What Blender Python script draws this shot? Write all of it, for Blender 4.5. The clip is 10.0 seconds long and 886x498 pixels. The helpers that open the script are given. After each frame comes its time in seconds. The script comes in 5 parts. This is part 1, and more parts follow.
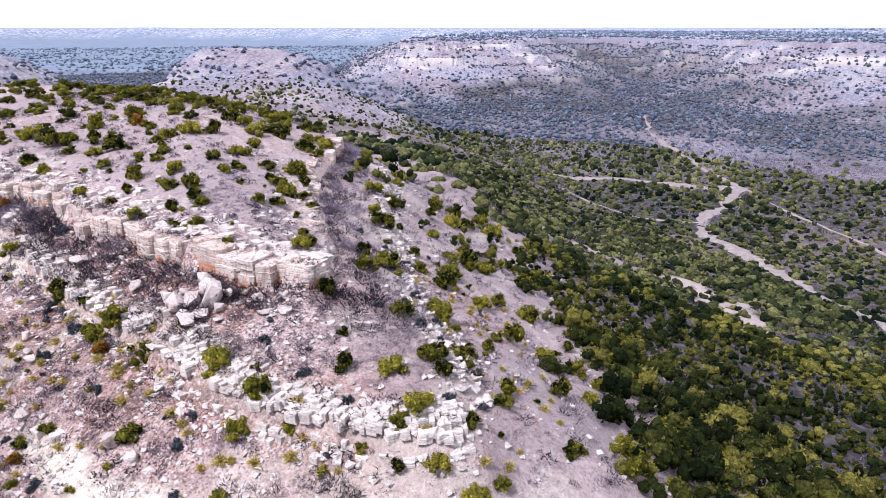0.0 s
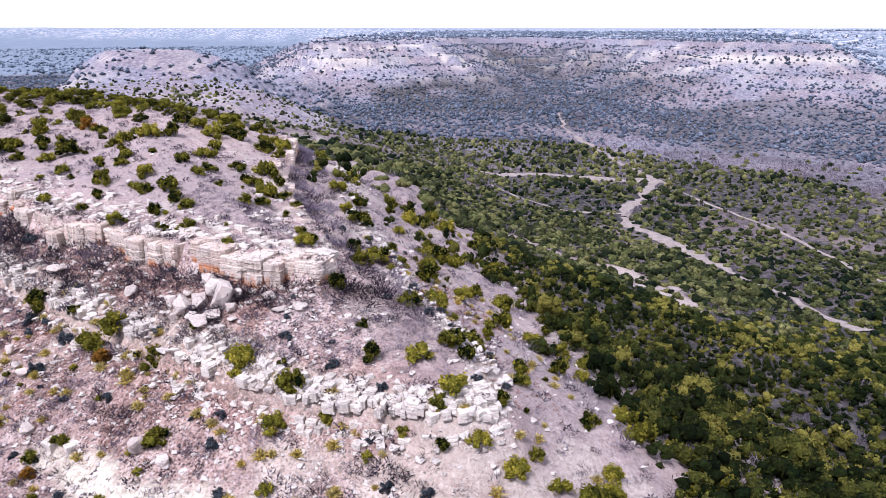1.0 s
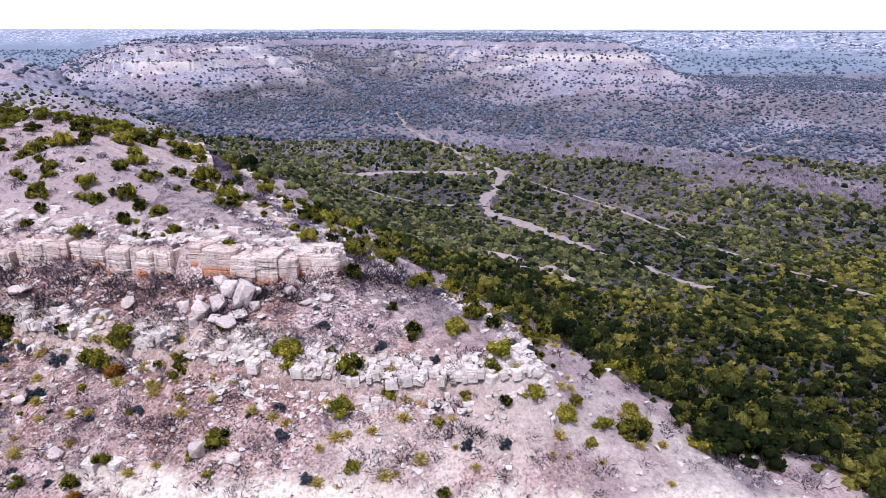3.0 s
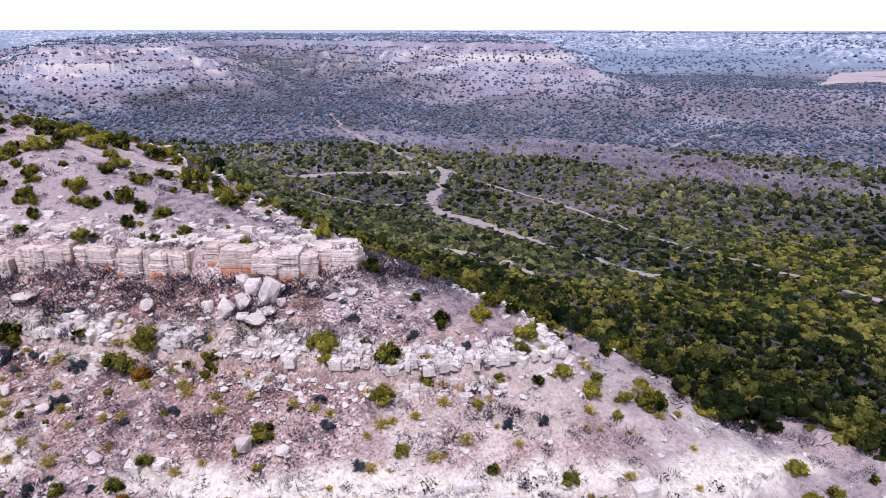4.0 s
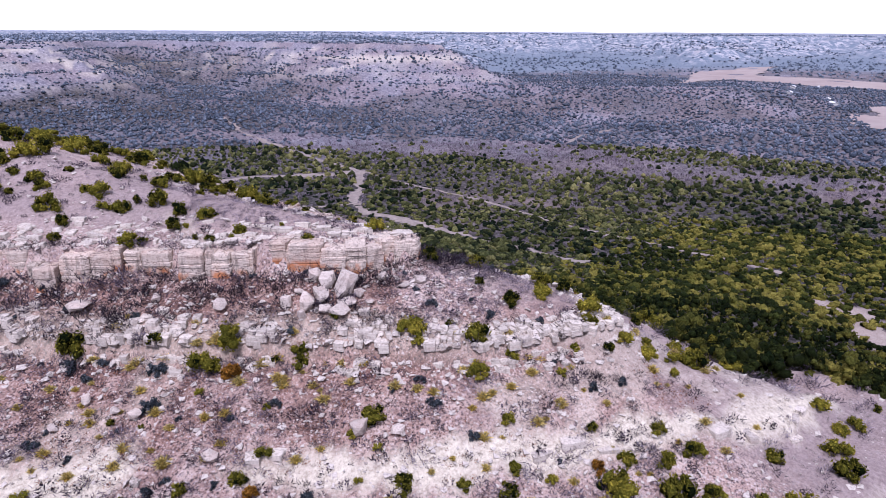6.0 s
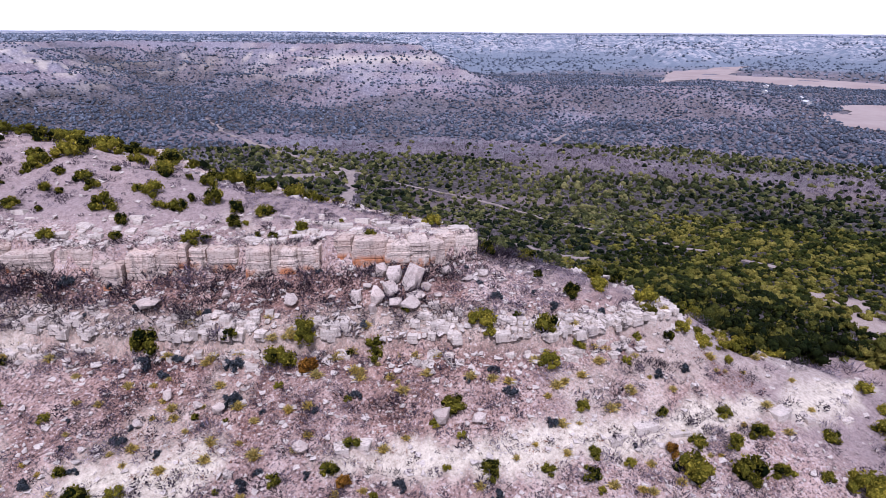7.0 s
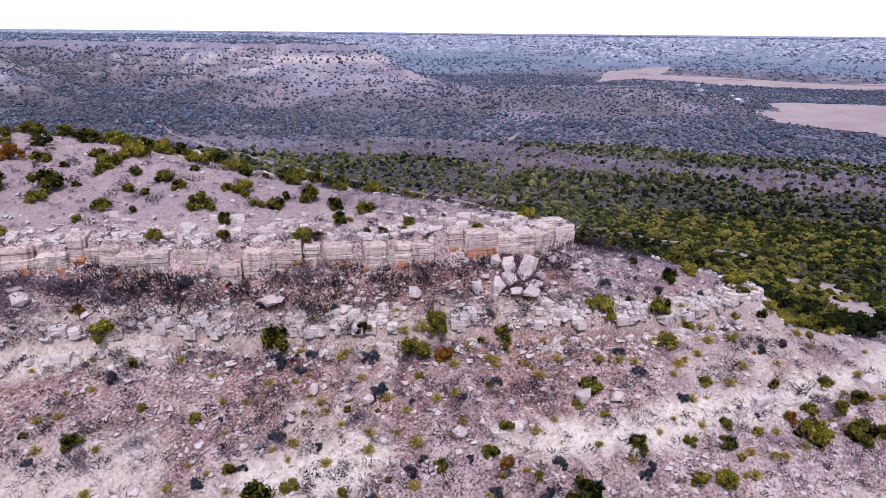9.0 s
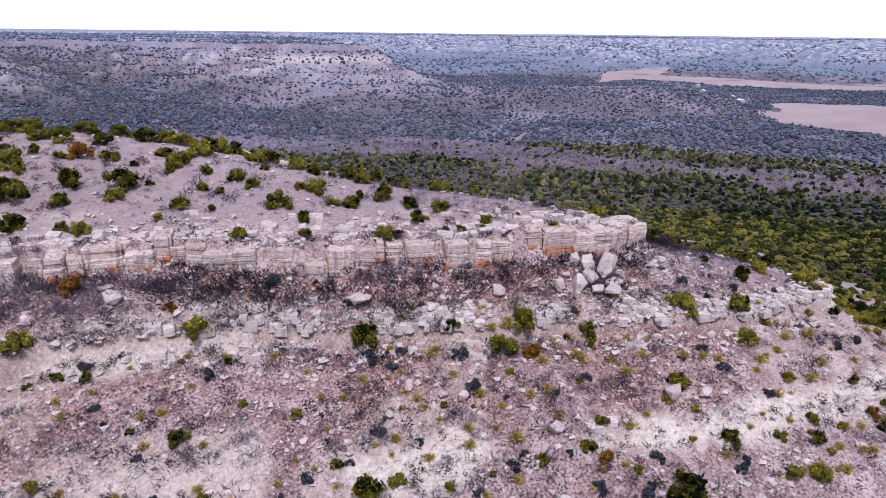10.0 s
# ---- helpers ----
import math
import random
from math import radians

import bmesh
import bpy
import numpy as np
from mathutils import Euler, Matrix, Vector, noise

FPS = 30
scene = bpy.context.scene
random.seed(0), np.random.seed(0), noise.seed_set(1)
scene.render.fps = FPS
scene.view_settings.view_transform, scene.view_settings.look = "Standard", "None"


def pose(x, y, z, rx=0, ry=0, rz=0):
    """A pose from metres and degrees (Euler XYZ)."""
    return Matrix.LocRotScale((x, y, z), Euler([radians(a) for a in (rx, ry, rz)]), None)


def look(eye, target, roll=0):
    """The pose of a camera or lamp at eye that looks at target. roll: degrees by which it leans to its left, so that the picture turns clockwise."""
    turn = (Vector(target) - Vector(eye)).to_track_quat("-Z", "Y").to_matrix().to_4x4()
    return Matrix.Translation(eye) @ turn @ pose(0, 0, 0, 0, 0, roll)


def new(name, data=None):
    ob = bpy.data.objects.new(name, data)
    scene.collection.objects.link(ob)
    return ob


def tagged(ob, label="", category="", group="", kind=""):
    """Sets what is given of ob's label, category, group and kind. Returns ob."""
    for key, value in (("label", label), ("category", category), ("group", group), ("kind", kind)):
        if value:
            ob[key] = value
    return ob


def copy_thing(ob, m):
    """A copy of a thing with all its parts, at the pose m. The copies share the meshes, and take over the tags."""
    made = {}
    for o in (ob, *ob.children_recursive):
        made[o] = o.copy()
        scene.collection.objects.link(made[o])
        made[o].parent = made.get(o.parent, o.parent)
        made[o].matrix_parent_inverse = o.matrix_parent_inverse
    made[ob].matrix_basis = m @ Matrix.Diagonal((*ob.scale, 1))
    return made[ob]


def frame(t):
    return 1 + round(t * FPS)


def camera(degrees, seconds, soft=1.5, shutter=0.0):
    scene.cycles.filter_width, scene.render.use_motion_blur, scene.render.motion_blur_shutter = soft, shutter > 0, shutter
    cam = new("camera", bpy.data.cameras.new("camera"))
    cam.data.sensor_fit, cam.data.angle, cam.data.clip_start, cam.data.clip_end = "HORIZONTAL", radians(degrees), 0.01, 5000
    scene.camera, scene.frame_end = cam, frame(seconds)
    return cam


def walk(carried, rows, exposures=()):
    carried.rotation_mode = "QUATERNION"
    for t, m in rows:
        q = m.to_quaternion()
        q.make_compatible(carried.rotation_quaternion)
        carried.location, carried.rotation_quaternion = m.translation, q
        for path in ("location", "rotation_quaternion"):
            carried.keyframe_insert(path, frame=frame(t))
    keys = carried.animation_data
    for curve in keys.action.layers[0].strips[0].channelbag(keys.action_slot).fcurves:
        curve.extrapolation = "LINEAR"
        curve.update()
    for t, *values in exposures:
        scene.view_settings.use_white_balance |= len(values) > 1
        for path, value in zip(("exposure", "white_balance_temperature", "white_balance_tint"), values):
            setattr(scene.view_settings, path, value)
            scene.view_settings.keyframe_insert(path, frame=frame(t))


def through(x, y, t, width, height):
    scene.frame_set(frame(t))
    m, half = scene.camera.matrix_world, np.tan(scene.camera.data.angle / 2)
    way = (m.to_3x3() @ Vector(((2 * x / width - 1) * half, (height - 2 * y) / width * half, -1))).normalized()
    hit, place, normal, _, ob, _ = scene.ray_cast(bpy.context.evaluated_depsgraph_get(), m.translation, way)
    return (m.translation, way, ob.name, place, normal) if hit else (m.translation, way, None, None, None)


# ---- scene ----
cam = camera(67.1, 10.0, soft=0.8)
METRES, EYE, TILT, LEAN, TURN = 70.0, 64.0, -18.45, 0.0, 0.0
ROWS = [
    (0.0, 0.0, 0.0, 0.0, 0.0, 0.0, -0.0),
    (0.5, -0.0481, -0.013, -0.0045, -3.58, -0.02, 1.16),
    (1.0, -0.0971, -0.0229, -0.0075, -7.28, -0.13, 2.37),
    (1.5, -0.1466, -0.0297, -0.01, -10.98, -0.28, 3.57),
    (2.0, -0.1963, -0.0331, -0.0114, -14.64, -0.51, 4.76),
    (2.5, -0.2462, -0.0335, -0.0115, -18.31, -0.84, 5.92),
    (3.0, -0.2959, -0.0306, -0.0106, -21.78, -1.22, 7.0),
    (4.5, -0.4423, -0.0033, -0.0028, -30.82, -2.44, 9.57),
    (5.0, -0.4895, 0.0114, 0.0019, -33.78, -2.92, 10.32),
    (6.5, -0.626, 0.0721, 0.0204, -38.98, -3.87, 11.58),
    (7.0, -0.6689, 0.0965, 0.0278, -39.99, -4.06, 11.81),
    (7.5, -0.711, 0.123, 0.0357, -41.42, -4.35, 12.12),
    (8.0, -0.752, 0.1509, 0.0443, -42.89, -4.66, 12.43),
    (8.5, -0.7926, 0.1804, 0.0535, -44.39, -4.98, 12.68),
    (9.0, -0.8318, 0.211, 0.0633, -45.68, -5.25, 12.9),
    (9.5, -0.8675, 0.241, 0.073, -46.07, -5.34, 12.93),
    (10.0, -0.9048, 0.2739, 0.0835, -46.09, -5.32, 12.91),
]
walk(cam, [(t, pose(0, 0, EYE, TILT, LEAN, TURN) @ pose(METRES * x, METRES * y, METRES * z, 90 + pitch, roll, yaw)) for t, x, y, z, yaw, pitch, roll in ROWS], exposures=[(0.0, 0.79, 5440, 23), (4.5, 0.44, 5340, 29), (10.0, 0.14, 5400, 32)])

# ---- sky and sun ----
SUN_FROM = Vector((-0.45, -0.48, 1.0)).normalized()
world = bpy.data.worlds.new("sky")
scene.world = world
world.use_nodes = True
wn = world.node_tree
sky = wn.nodes.new("ShaderNodeTexSky")
sky.sky_type, sky.sun_disc = "NISHITA", False
sky.sun_elevation = math.asin(SUN_FROM.z)
sky.sun_rotation = math.atan2(SUN_FROM.x, SUN_FROM.y)
sky.air_density, sky.dust_density, sky.ozone_density = 1.0, 1.5, 1.0
up = wn.nodes.new("ShaderNodeSeparateXYZ")
wn.links.new(wn.nodes.new("ShaderNodeTexCoord").outputs["Generated"], up.inputs["Vector"])
haze = wn.nodes.new("ShaderNodeMapRange")
haze.inputs["From Min"].default_value, haze.inputs["From Max"].default_value = 0.05, 0.11
haze.inputs["To Min"].default_value, haze.inputs["To Max"].default_value = 0.97, 0.38
wn.links.new(up.outputs["Z"], haze.inputs["Value"])
veil = wn.nodes.new("ShaderNodeMixRGB")
wn.links.new(haze.outputs["Result"], veil.inputs["Fac"])
veil.inputs["Color2"].default_value = (33.5, 33.5, 34.2, 1)
wn.links.new(sky.outputs["Color"], veil.inputs["Color1"])
wn.links.new(veil.outputs["Color"], wn.nodes["Background"].inputs["Color"])
wn.nodes["Background"].inputs["Strength"].default_value = 0.038
sun_data = bpy.data.lights.new("sun", "SUN")
sun_data.energy, sun_data.angle, sun_data.color = 3.2, radians(11), (1.0, 0.95, 0.88)
sun = new("sun", sun_data)
sun.matrix_world = look(SUN_FROM * 300, (0, 0, 0))

# ---- shape of the land ----
def lattice(ix, iy, seed):
    h = (ix.astype(np.int64) * 374761393 + iy.astype(np.int64) * 668265263 + seed * 974634777) & 0xFFFFFFFF
    h = ((h ^ (h >> 13)) * 1274126177) & 0xFFFFFFFF
    return ((h ^ (h >> 16)) & 0xFFFF) / 65535.0


def grain(x, y, size, seed):
    """Smooth noise from 0 to 1 with lumps of the given size in metres."""
    x, y = np.asarray(x, float) / size, np.asarray(y, float) / size
    ix, iy = np.floor(x), np.floor(y)
    u, v = x - ix, y - iy
    u, v = u * u * (3 - 2 * u), v * v * (3 - 2 * v)
    a, b = lattice(ix, iy, seed), lattice(ix + 1, iy, seed)
    c, d = lattice(ix, iy + 1, seed), lattice(ix + 1, iy + 1, seed)
    return a * (1 - u) * (1 - v) + b * u * (1 - v) + c * (1 - u) * v + d * u * v


def rough(x, y, size, seed, octaves=4):
    total, weight = 0.0, 1.0
    for n in range(octaves):
        total = total + weight * (grain(x, y, size / 2**n, seed + n) - 0.5)
        weight *= 0.5
    return total


def ramp(v, a, b):
    t = np.clip((v - a) / (b - a), 0, 1)
    return t * t * (3 - 2 * t)


def line_distance(x, y, line, closed=False):
    """Distance to a polyline, and where it is a ring, minus inside."""
    line = np.asarray(line, float)
    ends = np.roll(line, -1, 0) if closed else line[1:]
    best, inside = np.full(np.shape(x), 1e9), np.zeros(np.shape(x), bool)
    for (ax, ay), (bx, by) in zip(line, ends):
        dx, dy = bx - ax, by - ay
        t = np.clip(((x - ax) * dx + (y - ay) * dy) / (dx * dx + dy * dy + 1e-9), 0, 1)
        best = np.minimum(best, (x - ax - t * dx) ** 2 + (y - ay - t * dy) ** 2)
        if closed and ay != by:
            inside ^= ((ay > y) != (by > y)) & (x < dx * (y - ay) / (by - ay) + ax)
    best = np.sqrt(best)
    return np.where(inside, -best, best) if closed else best


RIM = [(-120, 128), (-85, 104), (-62, 84), (-51, 75.2), (-46.4, 72.4), (-41.5, 69), (-36.8, 64.6), (-31.8, 61), (-24.3, 54.9),
       (-17.3, 48.8), (-13.4, 46.7), (-9.4, 45.2), (-8.0, 46.7), (-8.9, 51.5), (-10.9, 57.8), (-14, 68), (-15.8, 79), (-16, 89.5), (-15.6, 101),
       (-20, 113), (-30, 127), (-48, 150), (-80, 168), (-115, 160)]
LEDGE = [(-130, 118), (-92, 97), (-68, 79), (-53.7, 69), (-48, 65.4), (-41, 62), (-32, 53.4), (-19.3, 41.5), (-11.6, 35.2), (-3.5, 32),
         (1.5, 33.2), (2.2, 38), (0, 44), (-1.5, 52), (-3.5, 62), (-6.5, 75), (-7.5, 90), (-8, 103), (-13, 117), (-26, 135),
         (-44, 158), (-80, 180), (-125, 172)]
BENCH = [(-140, 108), (-98, 90), (-72, 72), (-59, 65), (-49, 57), (-38, 47), (-32, 41.6), (-23, 34), (-15, 29.2), (-7, 25.5), (0, 22.8),
         (7, 20.2), (12.4, 21.6), (11.6, 29), (9, 40), (7, 48), (4.5, 59), (1, 75), (-1.5, 92), (-3, 106), (-9, 122), (-24, 145), (-44, 175), (-85, 200), (-135, 185)]
SLOPE = [(-170, 90), (-110, 72), (-62, 52), (-46, 38), (-30, 26), (-15, 18), (0, 12.5), (15, 12), (24.5, 20.5), (17, 40), (13.5, 55), (9.5, 75), (5, 92),
         (3, 110), (-6, 140), (-24, 172), (-42, 215), (-54, 260), (-60, 310), (-58, 360), (-66, 420), (-110, 462), (-165, 450), (-176, 395), (-150, 340), (-128, 260), (-135, 205), (-175, 140)]
FLANK = [(-210, 70), (-120, 50), (-70, 30), (-45, 16), (-20, 2), (5, -7), (30, 0), (44, 18), (41, 40), (35, 62), (29, 90), (24, 115), (20, 133), (12, 170),
         (-2, 215), (-12, 260), (-18, 300), (-22, 345), (-26, 390), (-40, 450), (-95, 500), (-176, 480), (-200, 395), (-176, 330), (-152, 260), (-160, 210), (-220, 130)]
FOOT = [(-260, 40), (-130, 20), (-70, -6), (-20, -34), (30, -34), (70, -5), (86, 40), (76, 82), (61, 118), (53, 132), (45, 152), (38, 185), (28, 230), (17, 283),
        (12, 330), (8, 390), (-10, 470), (-80, 545), (-186, 515), (-226, 395), (-205, 320), (-182, 255), (-195, 205), (-280, 110)]
TOE = [(-330, 0), (-140, -30), (-70, -60), (-20, -90), (50, -90), (120, -30), (138, 40), (124, 82), (100, 112), (84, 152), (64, 192), (52, 235), (45, 290),
       (40, 350), (38, 420), (10, 500), (-70, 600), (-195, 560), (-260, 395), (-235, 310), (-215, 250), (-230, 200), (-360, 80)]
BUTTE_TOP = [(-160, 405), (-152, 388), (-132, 378), (-112, 384), (-104, 400), (-108, 420), (-130, 432), (-152, 425)]
BUTTE_MID = [(-172, 405), (-160, 368), (-134, 352), (-96, 356), (-76, 380), (-76, 425), (-120, 455), (-162, 440)]
LEFT_TOP = [(-420, 420), (-330, 360), (-262, 348), (-238, 366), (-250, 400), (-330, 450)]
LEFT_FOOT = [(-460, 400), (-340, 300), (-240, 290), (-165, 350), (-200, 430), (-330, 520)]
MESA_TOP = [(-48, 700), (-30, 645), (-8, 632), (30, 646), (66, 652), (84, 690), (110, 760), (150, 850), (205, 900), (260, 870), (310, 770), (335, 640), (350, 580),
            (385, 566), (418, 580), (436, 640), (470, 740), (640, 900), (800, 1180), (900, 1450), (800, 2000), (300, 2200), (100, 1600), (0, 1100), (-40, 860)]
MESA_MID = [(-75, 690), (-48, 625), (-12, 606), (40, 622), (86, 632), (106, 672), (134, 735), (168, 815), (208, 852), (244, 825), (284, 730), (303, 620), (312, 545),
            (350, 526), (398, 528), (440, 560), (465, 640), (510, 740), (690, 890), (850, 1170), (960, 1450), (860, 2060), (280, 2260), (60, 1600), (-40, 1100), (-80, 860)]
MESA_FOOT = [(-130, 690), (-96, 590), (-20, 555), (70, 572), (140, 590), (160, 650), (188, 725), (208, 752), (228, 730), (246, 600), (262, 490), (285, 440),
             (370, 432), (450, 450), (530, 560), (600, 720), (800, 880), (960, 1160), (1080, 1450), (960, 2160), (260, 2360), (0, 1600), (-110, 1100), (-150, 860)]
FAR_TOP = [(980, 1850), (1160, 1480), (1420, 1330), (1500, 1080), (1420, 860), (1700, 780), (1860, 640), (1700, 420), (1640, 250), (1800, 60), (2300, -300), (3600, -900),
           (5200, -1500), (5200, 5200), (-5200, 5200), (-5200, 3300), (-2400, 3100), (-1200, 3500), (-300, 2900), (500, 2600)]


def steps(x, y, rings):
    """Height from nested rings, each (ring, height above its edge, height below it); inside the first it keeps its upper height."""
    gaps = [line_distance(x, y, ring, True) for ring, _, _ in rings]
    z = np.full(np.shape(x), float(rings[0][1]))
    for n, (ring, above, below) in enumerate(rings):
        if n + 1 < len(rings):
            near, far = np.maximum(gaps[n], 0), np.maximum(-gaps[n + 1], 0)
            z = np.where(gaps[n] > 0, below + (rings[n + 1][1] - below) * near / (near + far + 1e-6), z)
        else:
            z = np.where(gaps[n] > 0, below, z)
    return z, gaps


def land(x, y):
    """Height of the ground, and the distances to the rim, the ledge and the bench of the near hill."""
    x, y = np.asarray(x, float), np.asarray(y, float)
    wx, wy = x + 1.6 * rough(x, y, 9, 3), y + 1.6 * rough(x, y, 9, 7)
    far_wx, far_wy = x + 30 * rough(x, y, 80, 13), y + 30 * rough(x, y, 80, 17)
    calm = ramp(y, 150, 260)
    wx, wy = wx * (1 - calm) + far_wx * calm, wy * (1 - calm) + far_wy * calm
    nose = ramp(wx - 0.25 * (wy - 34), 4, -2)
    z, gaps = steps(wx, wy, [(RIM, 47.6, 46.0), (LEDGE, 42.5, 41.4), (BENCH, 37.6, 37.3), (SLOPE, 33, 33), (FLANK, 22, 22), (FOOT, 10, 10), (TOE, 5, 5)])
    cap = np.maximum(-gaps[0], 0)
    z = z + (gaps[0] < 0) * (2.3 * ramp(cap, 0, 14) + 0.7 * ramp(cap, 1, 6) + 0.75 * ramp(cap, 9, 18) + 3.2 * ramp(cap, 8, 60))
    soft_side = (1 - nose) * ((gaps[1] > -3) & (gaps[1] < 3))
    z = z + soft_side * 0.55 * np.where(gaps[1] > 0, 1 - np.clip(gaps[1] / 3, 0, 1), -(1 - np.clip(-gaps[1] / 3, 0, 1)))
    z = z - 1.45 * ramp(x, -2.5, 3.5) * ramp(gaps[1], 0.2, 3) * ramp(y, 38, 30) * ramp(gaps[3], -2, -7)
    butte, _ = steps(far_wx, far_wy, [(BUTTE_TOP, 51, 49.5), (BUTTE_MID, 42.5, 41), (SLOPE, 32, 32), (FLANK, 18, 18), (TOE, 0, 0)])
    left, _ = steps(far_wx, far_wy, [(LEFT_TOP, 48, 46), (LEFT_FOOT, 12, 10), (np.array(LEFT_FOOT) * 1.25 + (70, -90), 2, -5)])
    mesa, _ = steps(far_wx, far_wy, [(MESA_TOP, 49, 45), (MESA_MID, 37, 34), (MESA_FOOT, 10, 9.5), (np.array(MESA_FOOT) * 1.02 + (-10, -50), 3, -5)])
    gully = np.abs(rough(x, y, 170, 23, 3))
    scarp = line_distance(x + 130 * rough(x, y, 300, 29), y + 130 * rough(x, y, 300, 31), FAR_TOP, True) + 240 * gully
    far = 20 * ramp(scarp, 330, 120) + 20 * ramp(scarp, 170, 50) + 14 * ramp(scarp, 60, 10)
    far = np.maximum(far, 44 * ramp(np.hypot(x - 1206, y - 729) + 50 * rough(x, y, 60, 37, 3), 150, 15))
    spur = 17 * ramp(line_distance(x, y, [(400, 450), (470, 352), (520, 300)]), 130, 20)
    floor = 3.2 + 3.0 * rough(x, y, 220, 31, 3) + 2.0 * ramp(y, 250, 420)
    out = ramp(gaps[6], 0, 60)
    z = np.maximum(z * (1 - out) + floor * out, floor)
    z = np.maximum(np.maximum(z, np.maximum(butte, left)), np.maximum(mesa, np.maximum(far, spur)))
    away = ramp(np.hypot(x + 20, y - 50), 120, 500)
    stair = away * ramp(z, 12, 18) * ramp(z, 52, 46) * ramp(np.hypot(x, y), 1500, 900)
    z = z + stair * 1.25 * np.sin((z + 3 * rough(x, y, 120, 43, 3)) * (2 * np.pi / 8.0))
    z = z + 0.55 * rough(x, y, 7, 41, 4) * (1 - away) + 2.6 * rough(x, y, 50, 47, 3) * away + 5 * rough(x, y, 400, 49, 3) * ramp(z, 40, 50) * ramp(np.hypot(x, y), 600, 1200)
    z = z + 0.16 * rough(x, y, 0.9, 53, 2) * (1 - ramp(np.hypot(x + 20, y - 50), 60, 90))
    return z, gaps


EROSION = [(21, 145), (26, 146), (35.4, 143.5), (43, 138), (52, 137), (57.4, 131), (58, 114)]


def bare_earth(x, y):
    """Washed-out strips of tan earth in the wood below the hill."""
    d = np.minimum(line_distance(x, y, EROSION), line_distance(x, y, [(110, 56), (102, 46), (93, 37)]))
    return ramp(d + 9 * rough(x, y, 8, 61, 4), 6.5, 3.0)


def grey_zone(x, y):
    """The flat of leafless brush along the valley's middle."""
    d = line_distance(x, y, [(120, 380), (160, 310), (215, 262), (222, 205), (238, 165), (252, 120), (270, 60)])
    return ramp(d + 36 * rough(x, y, 50, 101, 3), 32, 12)


def bowl_wood(x, y):
    """The wooded hollow between the mesas."""
    return ramp(line_distance(x, y, [(205, 545), (212, 640), (210, 730), (208, 800)]) + 36 * rough(x, y, 50, 103, 3), 92, 48)


def nose_turf(x, y):
    """The smooth turf on the nose of the hill and its east side."""
    return ramp(x + 0.3 * (y - 38), -10, -3)


def lilac_brush(x, y):
    """Where low pale brush covers the ground: beside the prow and on the nose of the cap."""
    d = line_distance(x, y, [(-10.5, 41.5), (-7.4, 40.6), (-4, 39), (-1, 41)]) + 2.5 * rough(x, y, 5, 141, 3)
    e = line_distance(x, y, [(-13, 49), (-17, 53), (-20, 58)]) + 3 * rough(x, y, 5, 143, 3)
    return np.maximum(ramp(d, 3.6, 2.2), 0.8 * ramp(e, 4.2, 2.4))


def unwarped(x, y):
    """Where a point of the near hill's lines really lies once the land's waviness is applied."""
    return x - 1.6 * rough(x, y, 9, 3), y - 1.6 * rough(x, y, 9, 7)


def ground_height(x, y):
    return land(np.atleast_1d(x), np.atleast_1d(y))[0]
# ---- end of the shape ----

# ---- materials ----
def nodes_of(name, roughness=0.9):
    m = bpy.data.materials.new(name)
    m.use_nodes = True
    m.node_tree.nodes["Principled BSDF"].inputs["Roughness"].default_value = roughness
    m.node_tree.nodes["Principled BSDF"].inputs["Specular IOR Level"].default_value = 0.15
    return m, m.node_tree.nodes, m.node_tree.links


def noise_node(nt, links, scale, detail=5, rough_=0.6, vec=None):
    n = nt.new("ShaderNodeTexNoise")
    n.inputs["Scale"].default_value, n.inputs["Detail"].default_value, n.inputs["Roughness"].default_value = scale, detail, rough_
    if vec:
        links.new(vec, n.inputs["Vector"])
    return n.outputs["Fac"]


def ramp_node(nt, links, fac, stops):
    r = nt.new("ShaderNodeValToRGB")
    el = r.color_ramp.elements
    while len(el) < len(stops):
        el.new(0.5)
    for e, (p, c) in zip(el, stops):
        e.position, e.color = p, (*c, 1) if len(c) == 3 else c
    links.new(fac, r.inputs["Fac"])
    return r.outputs["Color"]


def mix_node(nt, links, fac, a, b, mode="MIX"):
    m = nt.new("ShaderNodeMixRGB")
    m.blend_type = mode
    for value, socket in ((fac, "Fac"), (a, "Color1"), (b, "Color2")):
        if isinstance(value, (int, float)):
            m.inputs[socket].default_value = value
        elif isinstance(value, tuple):
            m.inputs[socket].default_value = (*value, 1)
        else:
            links.new(value, m.inputs[socket])
    return m.outputs["Color"]


def bump_node(nt, links, height, strength, distance, to):
    b = nt.new("ShaderNodeBump")
    b.inputs["Strength"].default_value, b.inputs["Distance"].default_value = strength, distance
    links.new(height, b.inputs["Height"])
    links.new(b.outputs["Normal"], to.inputs["Normal"])


def attribute(nt, name):
    a = nt.new("ShaderNodeAttribute")
    a.attribute_name = name
    return a


